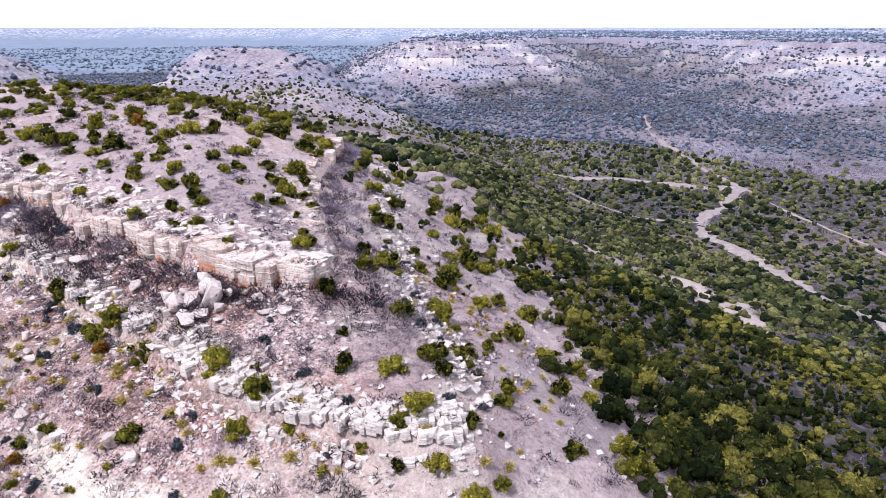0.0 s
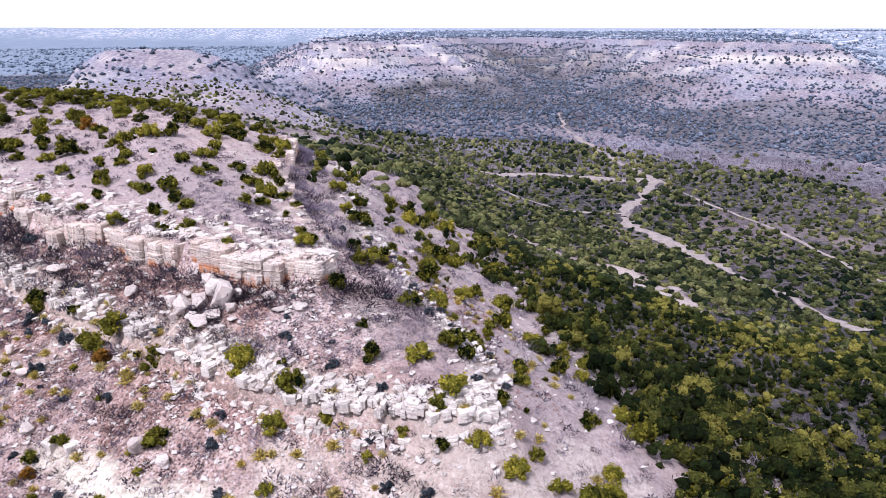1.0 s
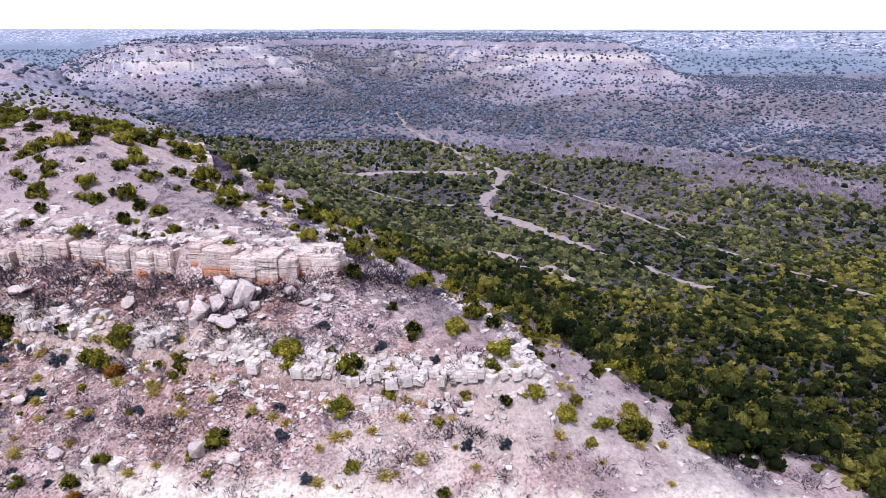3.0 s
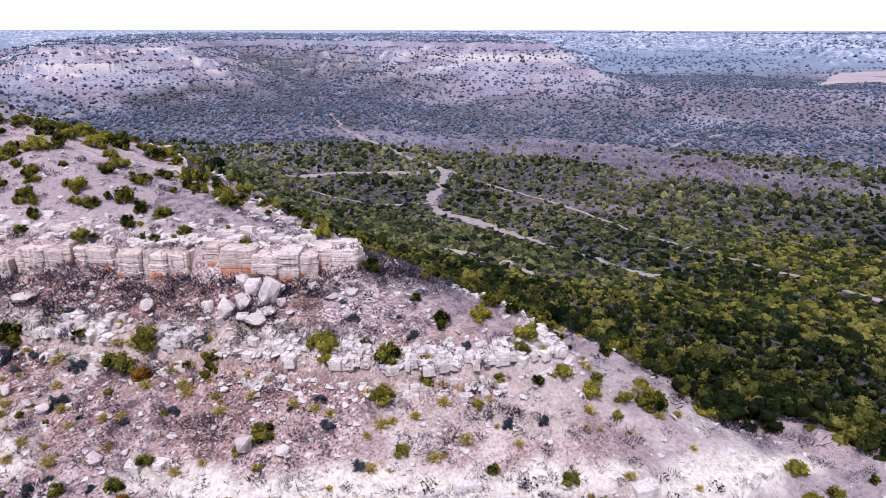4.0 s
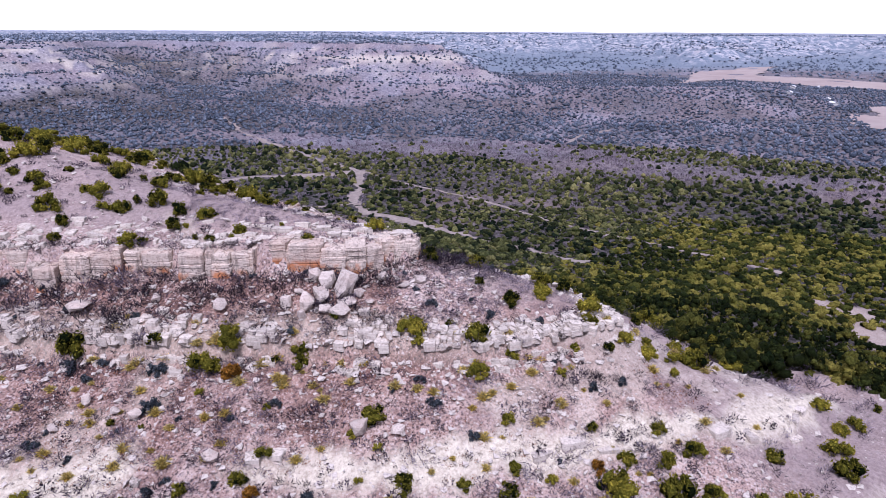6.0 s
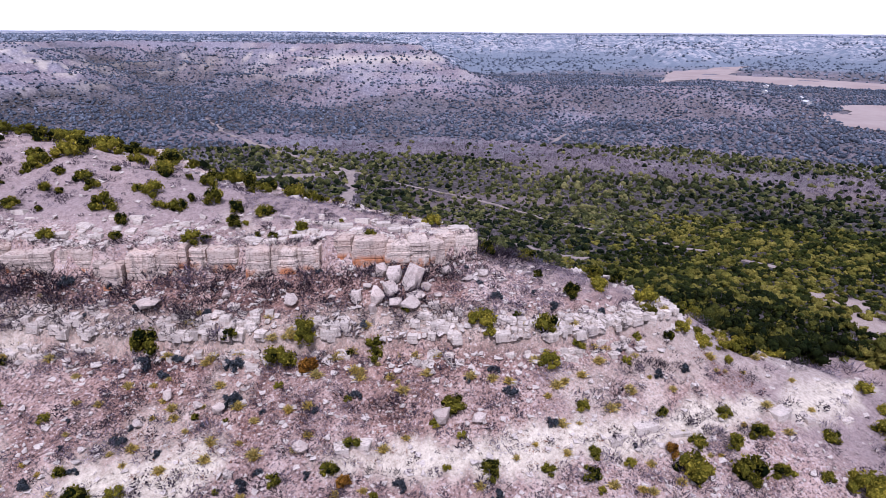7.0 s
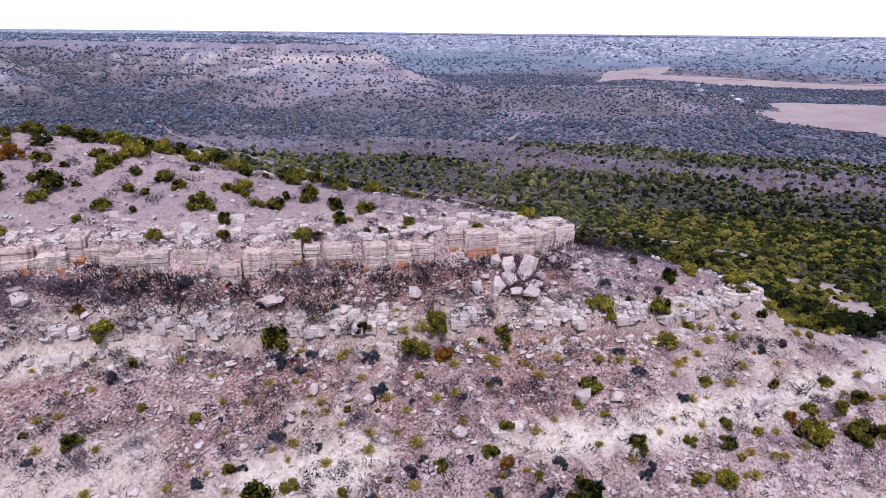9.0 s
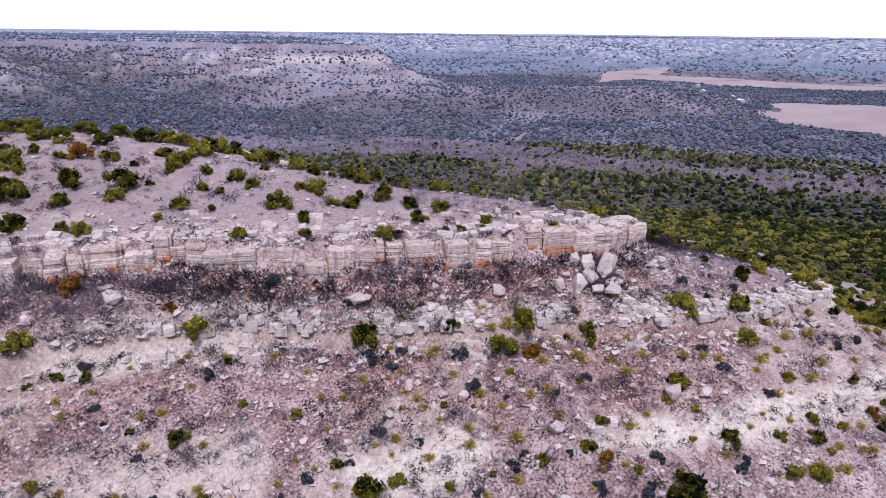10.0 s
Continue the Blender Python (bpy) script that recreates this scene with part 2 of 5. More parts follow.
def ground_material():
    m, nt, links = nodes_of("stony_ground", 0.95)
    pos = nt.new("ShaderNodeNewGeometry").outputs["Position"]
    big, mid = noise_node(nt, links, 0.09, 4, 0.6, pos), noise_node(nt, links, 0.55, 5, 0.65, pos)
    fine, far_n = noise_node(nt, links, 3.2, 5, 0.75, pos), noise_node(nt, links, 0.02, 5, 0.65, pos)
    speck = noise_node(nt, links, 5.2, 4, 0.7, pos)
    # broad mottling of the soil, with a slight blue haze tint in it
    far_col = ramp_node(nt, links, far_n, [(0.3, (0.76, 0.77, 0.82)), (0.7, (1.12, 1.12, 1.14))])
    pale = ramp_node(nt, links, speck, [(0.56, (0, 0, 0)), (0.64, (0.85, 0.85, 0.85))])
    dark = ramp_node(nt, links, speck, [(0.40, (0.95, 0.95, 0.95)), (0.47, (0, 0, 0))])
    soil = ramp_node(nt, links, mid, [(0.32, (0.265, 0.168, 0.13)), (0.5, (0.44, 0.308, 0.245)), (0.66, (0.64, 0.50, 0.405))])
    litter = noise_node(nt, links, 2.3, 4, 0.7, pos)
    clod = ramp_node(nt, links, litter, [(0.38, (0.6, 0.6, 0.6)), (0.45, (0, 0, 0))])
    chip = ramp_node(nt, links, litter, [(0.55, (0, 0, 0)), (0.62, (0.7, 0.7, 0.7))])
    soil = mix_node(nt, links, chip, soil, (0.42, 0.36, 0.33))
    soil = mix_node(nt, links, clod, soil, (0.235, 0.185, 0.19))
    stony = attribute(nt, "stony").outputs["Fac"]
    pale = mix_node(nt, links, stony, (0, 0, 0), pale)
    dark = mix_node(nt, links, stony, (0, 0, 0), dark)
    turf = ramp_node(nt, links, fine, [(0.3, (0.20, 0.15, 0.134)), (0.5, (0.32, 0.25, 0.225)), (0.7, (0.44, 0.36, 0.325))])
    soil = mix_node(nt, links, stony, turf, soil)
    soil = mix_node(nt, links, pale, soil, (0.62, 0.545, 0.495))
    soil = mix_node(nt, links, dark, soil, (0.075, 0.055, 0.055))
    masks = attribute(nt, "cover").outputs["Vector"]
    split = nt.new("ShaderNodeSeparateXYZ")
    links.new(masks, split.inputs["Vector"])
    white = ramp_node(nt, links, fine, [(0.34, (0.40, 0.335, 0.25)), (0.47, (0.57, 0.495, 0.385)), (0.62, (0.72, 0.645, 0.51))])
    red = ramp_node(nt, links, mid, [(0.34, (0.15, 0.078, 0.06)), (0.5, (0.29, 0.168, 0.128)), (0.66, (0.47, 0.32, 0.255))])
    red = mix_node(nt, links, clod, red, (0.075, 0.05, 0.056))
    red = mix_node(nt, links, pale, red, (0.60, 0.52, 0.48))
    red = mix_node(nt, links, dark, red, (0.045, 0.034, 0.038))
    # brown valley floor, with the shade between the bushes put into its colour
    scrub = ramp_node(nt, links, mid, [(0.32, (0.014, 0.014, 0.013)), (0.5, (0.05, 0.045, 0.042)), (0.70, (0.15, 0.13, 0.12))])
    # soil of the far hills, its colour shifted to blue to paint in haze
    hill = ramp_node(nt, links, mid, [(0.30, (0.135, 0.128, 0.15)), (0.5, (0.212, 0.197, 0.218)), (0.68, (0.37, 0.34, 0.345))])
    soil = mix_node(nt, links, attribute(nt, "far_soil_haze").outputs["Fac"], soil, hill)
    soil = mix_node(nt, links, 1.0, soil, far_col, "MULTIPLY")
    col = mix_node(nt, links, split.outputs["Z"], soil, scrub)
    col = mix_node(nt, links, split.outputs["Y"], col, red)
    col = mix_node(nt, links, split.outputs["X"], col, white)
    # ground past about a kilometre: distance haze painted as blue-grey base colour
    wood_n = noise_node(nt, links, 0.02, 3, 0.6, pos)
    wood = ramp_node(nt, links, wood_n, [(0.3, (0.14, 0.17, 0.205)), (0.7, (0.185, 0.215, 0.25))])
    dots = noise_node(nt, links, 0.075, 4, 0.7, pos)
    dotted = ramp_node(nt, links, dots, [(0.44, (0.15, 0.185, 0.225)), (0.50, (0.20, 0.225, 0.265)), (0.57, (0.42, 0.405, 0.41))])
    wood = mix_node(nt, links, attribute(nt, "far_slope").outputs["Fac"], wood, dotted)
    col = mix_node(nt, links, attribute(nt, "far_hazy_wood").outputs["Fac"], col, wood)
    bsdf = nt["Principled BSDF"]
    links.new(col, bsdf.inputs["Base Color"])
    bump_node(nt, links, speck, 0.9, 0.2, bsdf)
    return m


def leaf_material(name, stops, roughness=0.75, through=0.25, spray_size=7.5):
    """Foliage whose tone changes from clump to clump and from bush to bush."""
    m, nt, links = nodes_of(name, roughness)
    nt["Principled BSDF"].inputs["Specular IOR Level"].default_value = 0.04
    geo = nt.new("ShaderNodeNewGeometry")
    tone = attribute(nt, "tone").outputs["Fac"]
    info = nt.new("ShaderNodeObjectInfo")
    add = nt.new("ShaderNodeMath")
    add.operation = "ADD"
    links.new(tone, add.inputs[0])
    shift = nt.new("ShaderNodeMath")
    shift.operation = "MULTIPLY_ADD"
    links.new(info.outputs["Random"], shift.inputs[0])
    shift.inputs[1].default_value, shift.inputs[2].default_value = 0.36, -0.18
    links.new(shift.outputs[0], add.inputs[1])
    col = ramp_node(nt, links, add.outputs[0], stops)
    speck = ramp_node(nt, links, geo.outputs["Random Per Island"], [(0.0, (0.62, 0.62, 0.62)), (1.0, (1.3, 1.3, 1.3))])
    col = mix_node(nt, links, 1.0, col, speck, "MULTIPLY")
    spray = noise_node(nt, links, spray_size, 4, 0.75, geo.outputs["Position"])
    col = mix_node(nt, links, 1.0, col, ramp_node(nt, links, spray, [(0.36, (0.36, 0.38, 0.36)), (0.5, (0.85, 0.85, 0.85)), (0.62, (1.4, 1.38, 1.3))]), "MULTIPLY")
    links.new(col, nt["Principled BSDF"].inputs["Base Color"])
    bump_node(nt, links, spray, 1.0, 0.35, nt["Principled BSDF"])
    lit = nt.new("ShaderNodeBsdfTranslucent")
    links.new(col, lit.inputs["Color"])
    both = nt.new("ShaderNodeMixShader")
    both.inputs["Fac"].default_value = through
    links.new(nt["Principled BSDF"].outputs[0], both.inputs[1])
    links.new(lit.outputs[0], both.inputs[2])
    links.new(both.outputs[0], nt["Material Output"].inputs["Surface"])
    return m


def stone_material(name, light, dark, stain, stain_amount, band=9.0):
    """Layered limestone: thin level beds, rust stains and fine pits."""
    m, nt, links = nodes_of(name, 0.92)
    geo = nt.new("ShaderNodeNewGeometry")
    info = nt.new("ShaderNodeObjectInfo")
    scale = nt.new("ShaderNodeMapping")
    scale.inputs["Scale"].default_value = (0.45, 0.45, band)
    links.new(geo.outputs["Position"], scale.inputs["Vector"])
    beds = noise_node(nt, links, 1.0, 4, 0.6, scale.outputs["Vector"])
    pits = noise_node(nt, links, 6.0, 5, 0.7, geo.outputs["Position"])
    blot = noise_node(nt, links, 0.5, 4, 0.6, geo.outputs["Position"])
    col = ramp_node(nt, links, beds, [(0.30, dark), (0.37, light), (0.455, tuple(0.93 * c for c in light)), (0.475, dark), (0.495, light), (0.6, tuple(0.84 * c for c in light)), (0.66, tuple(1.08 * c for c in light))])
    col = mix_node(nt, links, ramp_node(nt, links, pits, [(0.32, (0.6, 0.6, 0.6)), (0.48, (0, 0, 0))]), col, tuple(0.42 * c for c in dark))
    within = nt.new("ShaderNodeSeparateXYZ")
    links.new(nt.new("ShaderNodeTexCoord").outputs["Object"], within.inputs["Vector"])
    low_bed = ramp_node(nt, links, within.outputs["Z"], [(0.14, (0.4, 0.4, 0.4)), (0.24, (1, 1, 1)), (0.5, (1, 1, 1)), (0.62, (0.12, 0.12, 0.12))])
    seep = mix_node(nt, links, 1.0, ramp_node(nt, links, blot, [(0.46, (0, 0, 0)), (0.56, (stain_amount,) * 3)]), low_bed, "MULTIPLY")
    col = mix_node(nt, links, seep, col, stain)
    tall = nt.new("ShaderNodeMapping")
    tall.inputs["Scale"].default_value = (1.7, 1.7, 0.3)
    links.new(geo.outputs["Position"], tall.inputs["Vector"])
    runs = noise_node(nt, links, 1.0, 4, 0.65, tall.outputs["Vector"])
    col = mix_node(nt, links, ramp_node(nt, links, runs, [(0.54, (0, 0, 0)), (0.64, (0.55, 0.55, 0.55))]), col, tuple(0.62 * c for c in dark))
    per = ramp_node(nt, links, info.outputs["Random"], [(0.0, (0.8, 0.79, 0.79)), (1.0, (1.06, 1.05, 1.04))])
    col = mix_node(nt, links, 1.0, col, per, "MULTIPLY")
    bsdf = nt["Principled BSDF"]
    links.new(col, bsdf.inputs["Base Color"])
    both = nt.new("ShaderNodeMath")
    both.operation = "ADD"
    links.new(beds, both.inputs[0])
    links.new(pits, both.inputs[1])
    bump_node(nt, links, both.outputs[0], 0.5, 0.12, bsdf)
    return m


def plain_material(name, a, b, size, roughness=0.9):
    m, nt, links = nodes_of(name, roughness)
    pos = nt.new("ShaderNodeNewGeometry").outputs["Position"]
    n = noise_node(nt, links, size, 5, 0.7, pos)
    links.new(ramp_node(nt, links, n, [(0.35, a), (0.65, b)]), nt["Principled BSDF"].inputs["Base Color"])
    bump_node(nt, links, n, 0.4, 0.1, nt["Principled BSDF"])
    return m


GROUND = ground_material()
JUNIPER = leaf_material("juniper_leaf", [(0.0, (0.008, 0.014, 0.003)), (0.45, (0.22, 0.205, 0.024)), (1.0, (0.52, 0.43, 0.05))])
SCRUB = leaf_material("scrub_leaf", [(0.0, (0.009, 0.016, 0.005)), (0.3, (0.048, 0.06, 0.013)), (0.62, (0.205, 0.188, 0.034)), (1.0, (0.32, 0.27, 0.06))], 0.75, 0.25, 4.5)
OAK = leaf_material("turning_leaf", [(0.0, (0.14, 0.06, 0.012)), (0.5, (0.42, 0.19, 0.028)), (1.0, (0.54, 0.30, 0.05))])
BRUSH = leaf_material("bare_twig", [(0.0, (0.055, 0.042, 0.056)), (0.5, (0.25, 0.20, 0.26)), (1.0, (0.52, 0.45, 0.53))], 0.9, 0.45)
PALE_BRUSH = leaf_material("pale_twig", [(0.0, (0.085, 0.06, 0.07)), (0.5, (0.345, 0.285, 0.34)), (1.0, (0.57, 0.50, 0.565))], 0.9, 0.45)
BLUISH = leaf_material("bluish_leaf", [(0.0, (0.055, 0.066, 0.08)), (1.0, (0.165, 0.185, 0.205))])
STRAW = leaf_material("dry_grass", [(0.0, (0.52, 0.35, 0.06)), (0.5, (0.78, 0.58, 0.12)), (1.0, (0.86, 0.72, 0.28))], 0.8, 0.45)
BARK = plain_material("grey_bark", (0.09, 0.075, 0.07), (0.20, 0.17, 0.16), 6.0)
CLIFF = stone_material("cliff_limestone", (0.61, 0.51, 0.42), (0.19, 0.14, 0.115), (0.52, 0.22, 0.10), 1.0, 3.4)
PALE = stone_material("pale_limestone", (0.63, 0.56, 0.475), (0.36, 0.30, 0.25), (0.52, 0.40, 0.335), 0.4)
STONE = stone_material("weathered_stone", (0.68, 0.61, 0.53), (0.46, 0.39, 0.33), (0.42, 0.33, 0.28), 0.3)
GREY_STONE = stone_material("grey_limestone", (0.58, 0.50, 0.43), (0.36, 0.295, 0.255), (0.48, 0.36, 0.29), 0.35)
DIRT = plain_material("track_dirt", (0.19, 0.155, 0.132), (0.32, 0.265, 0.23), 0.6)
FIELD = plain_material("field_earth", (0.29, 0.225, 0.20), (0.36, 0.30, 0.265), 0.02)
SHRUBLET = leaf_material("shrublet_leaf", [(0.0, (0.075, 0.055, 0.075)), (0.4, (0.20, 0.155, 0.195)), (0.8, (0.31, 0.25, 0.265)), (1.0, (0.40, 0.33, 0.32))])
GRASS = leaf_material("pale_grass", [(0.0, (0.22, 0.18, 0.17)), (0.5, (0.42, 0.36, 0.335)), (1.0, (0.58, 0.51, 0.47))], 0.9, 0.4)
# the next two leaf colours are blued and lightened to imitate haze
HAZED_SCRUB = leaf_material("hazed_scrub_leaf", [(0.0, (0.09, 0.112, 0.15)), (0.5, (0.15, 0.175, 0.225)), (1.0, (0.24, 0.262, 0.305))], 0.75, 0.25, 1.2)
HAZED_PLATEAU = leaf_material("hazed_plateau_leaf", [(0.0, (0.15, 0.185, 0.245)), (0.5, (0.19, 0.225, 0.285)), (1.0, (0.24, 0.272, 0.325))], 0.75, 0.25, 0.4)
MID_SCRUB = leaf_material("valley_scrub_leaf", [(0.0, (0.01, 0.018, 0.009)), (0.5, (0.128, 0.136, 0.046)), (1.0, (0.32, 0.285, 0.115))], 0.75, 0.25, 2.4)
RUST = leaf_material("rust_grass_blade", [(0.0, (0.24, 0.085, 0.045)), (0.5, (0.40, 0.16, 0.09)), (1.0, (0.50, 0.26, 0.16))])
SHED_WALL = plain_material("shed_wall", (0.42, 0.40, 0.38), (0.60, 0.58, 0.55), 0.5)
SHED_ROOF = plain_material("shed_roof", (0.60, 0.60, 0.60), (0.75, 0.75, 0.74), 0.3, 0.5)

# ---- the ground, one sheet to the horizon ----
def mesh_of(name, verts, faces, material, smooth=False, tone=None):
    """A mesh from arrays; all faces have the same number of corners."""
    me = bpy.data.meshes.new(name)
    verts, faces = np.asarray(verts, np.float32), np.asarray(faces, np.int32)
    n = faces.shape[1]
    me.vertices.add(len(verts))
    me.vertices.foreach_set("co", verts.ravel())
    me.loops.add(faces.size)
    me.loops.foreach_set("vertex_index", faces.ravel())
    me.polygons.add(len(faces))
    me.polygons.foreach_set("loop_start", np.arange(0, faces.size, n, dtype=np.int32))
    me.polygons.foreach_set("loop_total", np.full(len(faces), n, np.int32))
    me.polygons.foreach_set("use_smooth", np.full(len(faces), smooth, bool))
    me.update(calc_edges=True)
    if tone is not None:
        me.attributes.new("tone", "FLOAT", "POINT").data.foreach_set("value", np.asarray(tone, np.float32))
    me.materials.append(material)
    return me


def spread(start, end, fine_a, fine_b, fine, ratio, hold, hold_until, last_ratio):
    """Grid lines, dense in a stretch and ever wider to both ends."""
    out = list(np.arange(fine_a, fine_b, fine))
    for way, stop, keep in ((1, end, hold_until), (-1, start, -hold_until)):
        p, step = (out[-1] if way > 0 else out[0]), fine
        line = []
        while (p - stop) * way < 0:
            step = min(step * ratio, hold) if (p - keep) * way < 0 else step * last_ratio
            p += way * step
            line.append(p)
        out = out + line if way > 0 else line[::-1] + out
    return np.array(out)


xs = spread(-4600, 4900, -60, 14, 0.75, 1.035, 6.5, 500, 1.08)
ys = spread(-900, 4900, 20, 100, 0.75, 1.035, 6.5, 720, 1.08)
gx, gy = np.meshgrid(xs, ys)
gz, (rim_gap, ledge_gap, bench_gap, *_) = land(gx, gy)
nx, ny = len(xs), len(ys)
idx = np.arange(nx * ny).reshape(ny, nx)
quads = np.stack([idx[:-1, :-1], idx[:-1, 1:], idx[1:, 1:], idx[1:, :-1]], -1).reshape(-1, 4)
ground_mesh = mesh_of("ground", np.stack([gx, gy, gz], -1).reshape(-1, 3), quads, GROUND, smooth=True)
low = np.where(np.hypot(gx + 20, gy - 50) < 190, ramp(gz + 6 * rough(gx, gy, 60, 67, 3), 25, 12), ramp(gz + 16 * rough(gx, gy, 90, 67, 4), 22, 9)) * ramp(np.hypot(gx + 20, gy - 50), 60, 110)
# where the wood's floor takes the colour darkened for shade under the bushes
wood_floor_shade = ramp(bench_gap - 0.13 * np.clip(gy - 41, 0, 110) + 8 * rough(gx, gy, 12, 69), 8, 24) * ramp(gx + 0.9 * (gy - 20), 16, 24) * ramp(np.hypot(gx + 20, gy - 50), 260, 160)
low = np.maximum(np.maximum(low, 0.95 * wood_floor_shade), bowl_wood(gx, gy)) * (1 - 0.4 * grey_zone(gx, gy))
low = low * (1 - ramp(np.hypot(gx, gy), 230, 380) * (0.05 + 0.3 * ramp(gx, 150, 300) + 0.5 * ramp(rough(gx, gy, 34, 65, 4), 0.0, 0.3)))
patch = rough(gx, gy, 14, 61, 4)
path = line_distance(gx, gy, [(-41, 47), (-37, 45), (-33.3, 43.4), (-30, 41.2), (-27, 38.6), (-25.6, 37.3), (-22.9, 34.6), (-19.9, 32.6), (-16.4, 30.7), (-11, 28), (-5.5, 25.5), (-2.4, 24.3), (1, 23.4), (3.7, 22.3), (9, 21.8), (14, 21.6)])
white = ramp(path + 2.2 * rough(gx, gy, 4, 63), 1.3, 0.5) * ramp(patch, -0.42, -0.2)
pan = np.hypot((gx - 4.6) / 6.0, (gy - 22.3) / 1.7) + 0.7 * patch
white = np.maximum(white, 0.85 * ramp(pan, 1.1, 0.7))
white = np.maximum(white, 0.9 * ramp(np.hypot((gx + 36.5) / 3.6, (gy - 44.6) / 2.2) + 0.9 * patch, 1.0, 0.6))
pale_foot = line_distance(gx, gy, [(-62, 66), (-55.6, 60.5), (-52.5, 58), (-49, 54.5), (-45.4, 50.6), (-41, 46.5)])
white = np.maximum(white, 0.6 * ramp(pale_foot + 4.5 * rough(gx, gy, 5, 64), 3.2, 1.0))
white = np.maximum(white, 0.8 * ramp(np.abs(ledge_gap - 0.6), 1.3, 0.5) * ramp(np.abs(gx + 46), 7, 5) * ramp(patch, -0.4, -0.1))
white = np.maximum(white, 0.4 * ramp(np.abs(ledge_gap + 0.9 + 1.2 * patch), 1.7, 0.7) * (gx < 3) * (gy < 80))
near = ramp(np.hypot(gx + 20, gy - 50), 130, 70)
white = np.maximum(white, 0.35 * near * ramp(rough(gx, gy, 6, 71, 4), 0.22, 0.42) * (1 - low) * (rim_gap > -6))
earth = bare_earth(gx, gy)
low = low * (1 - 0.9 * earth) * (1 - 0.3 * ramp(gy - 0.25 * gx, 70, 120) * ramp(rough(gx, gy, 18, 66, 3), 0.0, 0.3))
white = np.maximum(white, 0.26 * earth * ramp(patch, -0.3, 0.1))
beds = np.maximum.reduce([ramp(np.abs(gz - level + 1.6 * rough(gx, gy, 70, 77)), half, 0.3 * half) for level, half in ((47.0, 0.6), (44.6, 0.4), (37.2, 0.75), (33.0, 0.35), (28.5, 0.4))])
white = np.maximum(white, 0.6 * (1 - near) * beds * ramp(rough(gx, gy, 60, 73, 4), -0.2, 0.15) * (gz > 20) * (gz < 52))
white = np.maximum(white, 0.55 * ramp(np.hypot((gx - 345) / 130, (gy - 520) / 80) + 0.5 * rough(gx, gy, 40, 75, 3), 1.0, 0.6) * ramp(np.abs(gz - 38), 4, 1.5))
white = np.maximum(white, 0.2 * (1 - near) * ramp(rough(gx, gy, 22, 79, 4), 0.05, 0.3) * (gz > 18) * (np.hypot(gx, gy) < 850))
front_side = ramp(gx + 0.35 * (gy - 45), 3, -9)
red = np.clip(0.95 + 0.2 * ramp(gx, -22, -36) - 0.5 * ramp(ledge_gap, 0, 3) - 0.35 * ramp(bench_gap, -2, 2) + 0.95 * rough(gx, gy, 9, 83, 4), 0.05, 1) * ramp(rim_gap, 0.2, 1.2) * front_side * near * (1 - 0.7 * nose_turf(gx, gy)) * (1 - 0.85 * lilac_brush(gx, gy))
red = np.maximum(red, (1 - near) * np.clip(0.1 + 0.8 * rough(gx, gy, 30, 89, 4), 0, 0.22) * (1 - low))
stony = np.clip(0.25 + 0.75 * np.maximum(ramp(rim_gap, -4.5, -1.5) * (1 - nose_turf(gx, gy)), ramp(np.abs(rim_gap), 2.5, 1)) + 0.6 * rough(gx, gy, 6, 68, 3), 0.1, 1)
ground_mesh.attributes.new("stony", "FLOAT", "POINT").data.foreach_set("value", stony.ravel().astype(np.float32))
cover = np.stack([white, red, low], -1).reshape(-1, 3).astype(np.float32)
ground_mesh.attributes.new("far_soil_haze", "FLOAT", "POINT").data.foreach_set("value", ramp(np.hypot(gx, gy), 180, 360).ravel().astype(np.float32))
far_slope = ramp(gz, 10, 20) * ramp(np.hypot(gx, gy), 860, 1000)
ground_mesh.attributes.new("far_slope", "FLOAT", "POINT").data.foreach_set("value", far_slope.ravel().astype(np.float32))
# mask of the far ground that takes the haze-blue colour
far_hazy_wood = ramp(np.hypot(gx, gy) + 260 * rough(gx, gy, 260, 87, 3), 880, 1050) * ramp(np.hypot(gx - 830, gy - 330), 220, 420) * (1 - 0.6 * white)
ground_mesh.attributes.new("far_hazy_wood", "FLOAT", "POINT").data.foreach_set("value", far_hazy_wood.ravel().astype(np.float32))
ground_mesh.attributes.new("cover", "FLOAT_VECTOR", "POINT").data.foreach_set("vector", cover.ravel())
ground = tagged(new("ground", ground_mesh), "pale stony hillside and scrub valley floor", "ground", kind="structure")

# ---- building blocks ----
def part(name, me, parent, label=""):
    ob = new(name, me)
    ob.parent = parent
    if label:
        ob["label"] = label
    return ob


def thing(name, label, category, group="", kind=""):
    return tagged(new(name), label, category, group, kind)


ICO = None


def ico():
    """Corners and faces of a 20-sided ball."""
    global ICO
    if ICO is None:
        bm = bmesh.new()
        bmesh.ops.create_icosphere(bm, subdivisions=1, radius=1)
        ICO = np.array([v.co[:] for v in bm.verts]), np.array([[v.index for v in f.verts] for f in bm.faces])
        bm.free()
    return ICO


def join(pieces):
    """Corners, triangles and tones of several pieces in one."""
    verts, faces, tones, count = [], [], [], 0
    for v, f, t in pieces:
        verts.append(v)
        faces.append(np.asarray(f) + count)
        tones.append(np.broadcast_to(t, len(v)))
        count += len(v)
    return np.concatenate(verts), np.concatenate(faces), np.concatenate(tones)


def unit(v):
    return v / (np.linalg.norm(v, axis=-1, keepdims=True) + 1e-9)


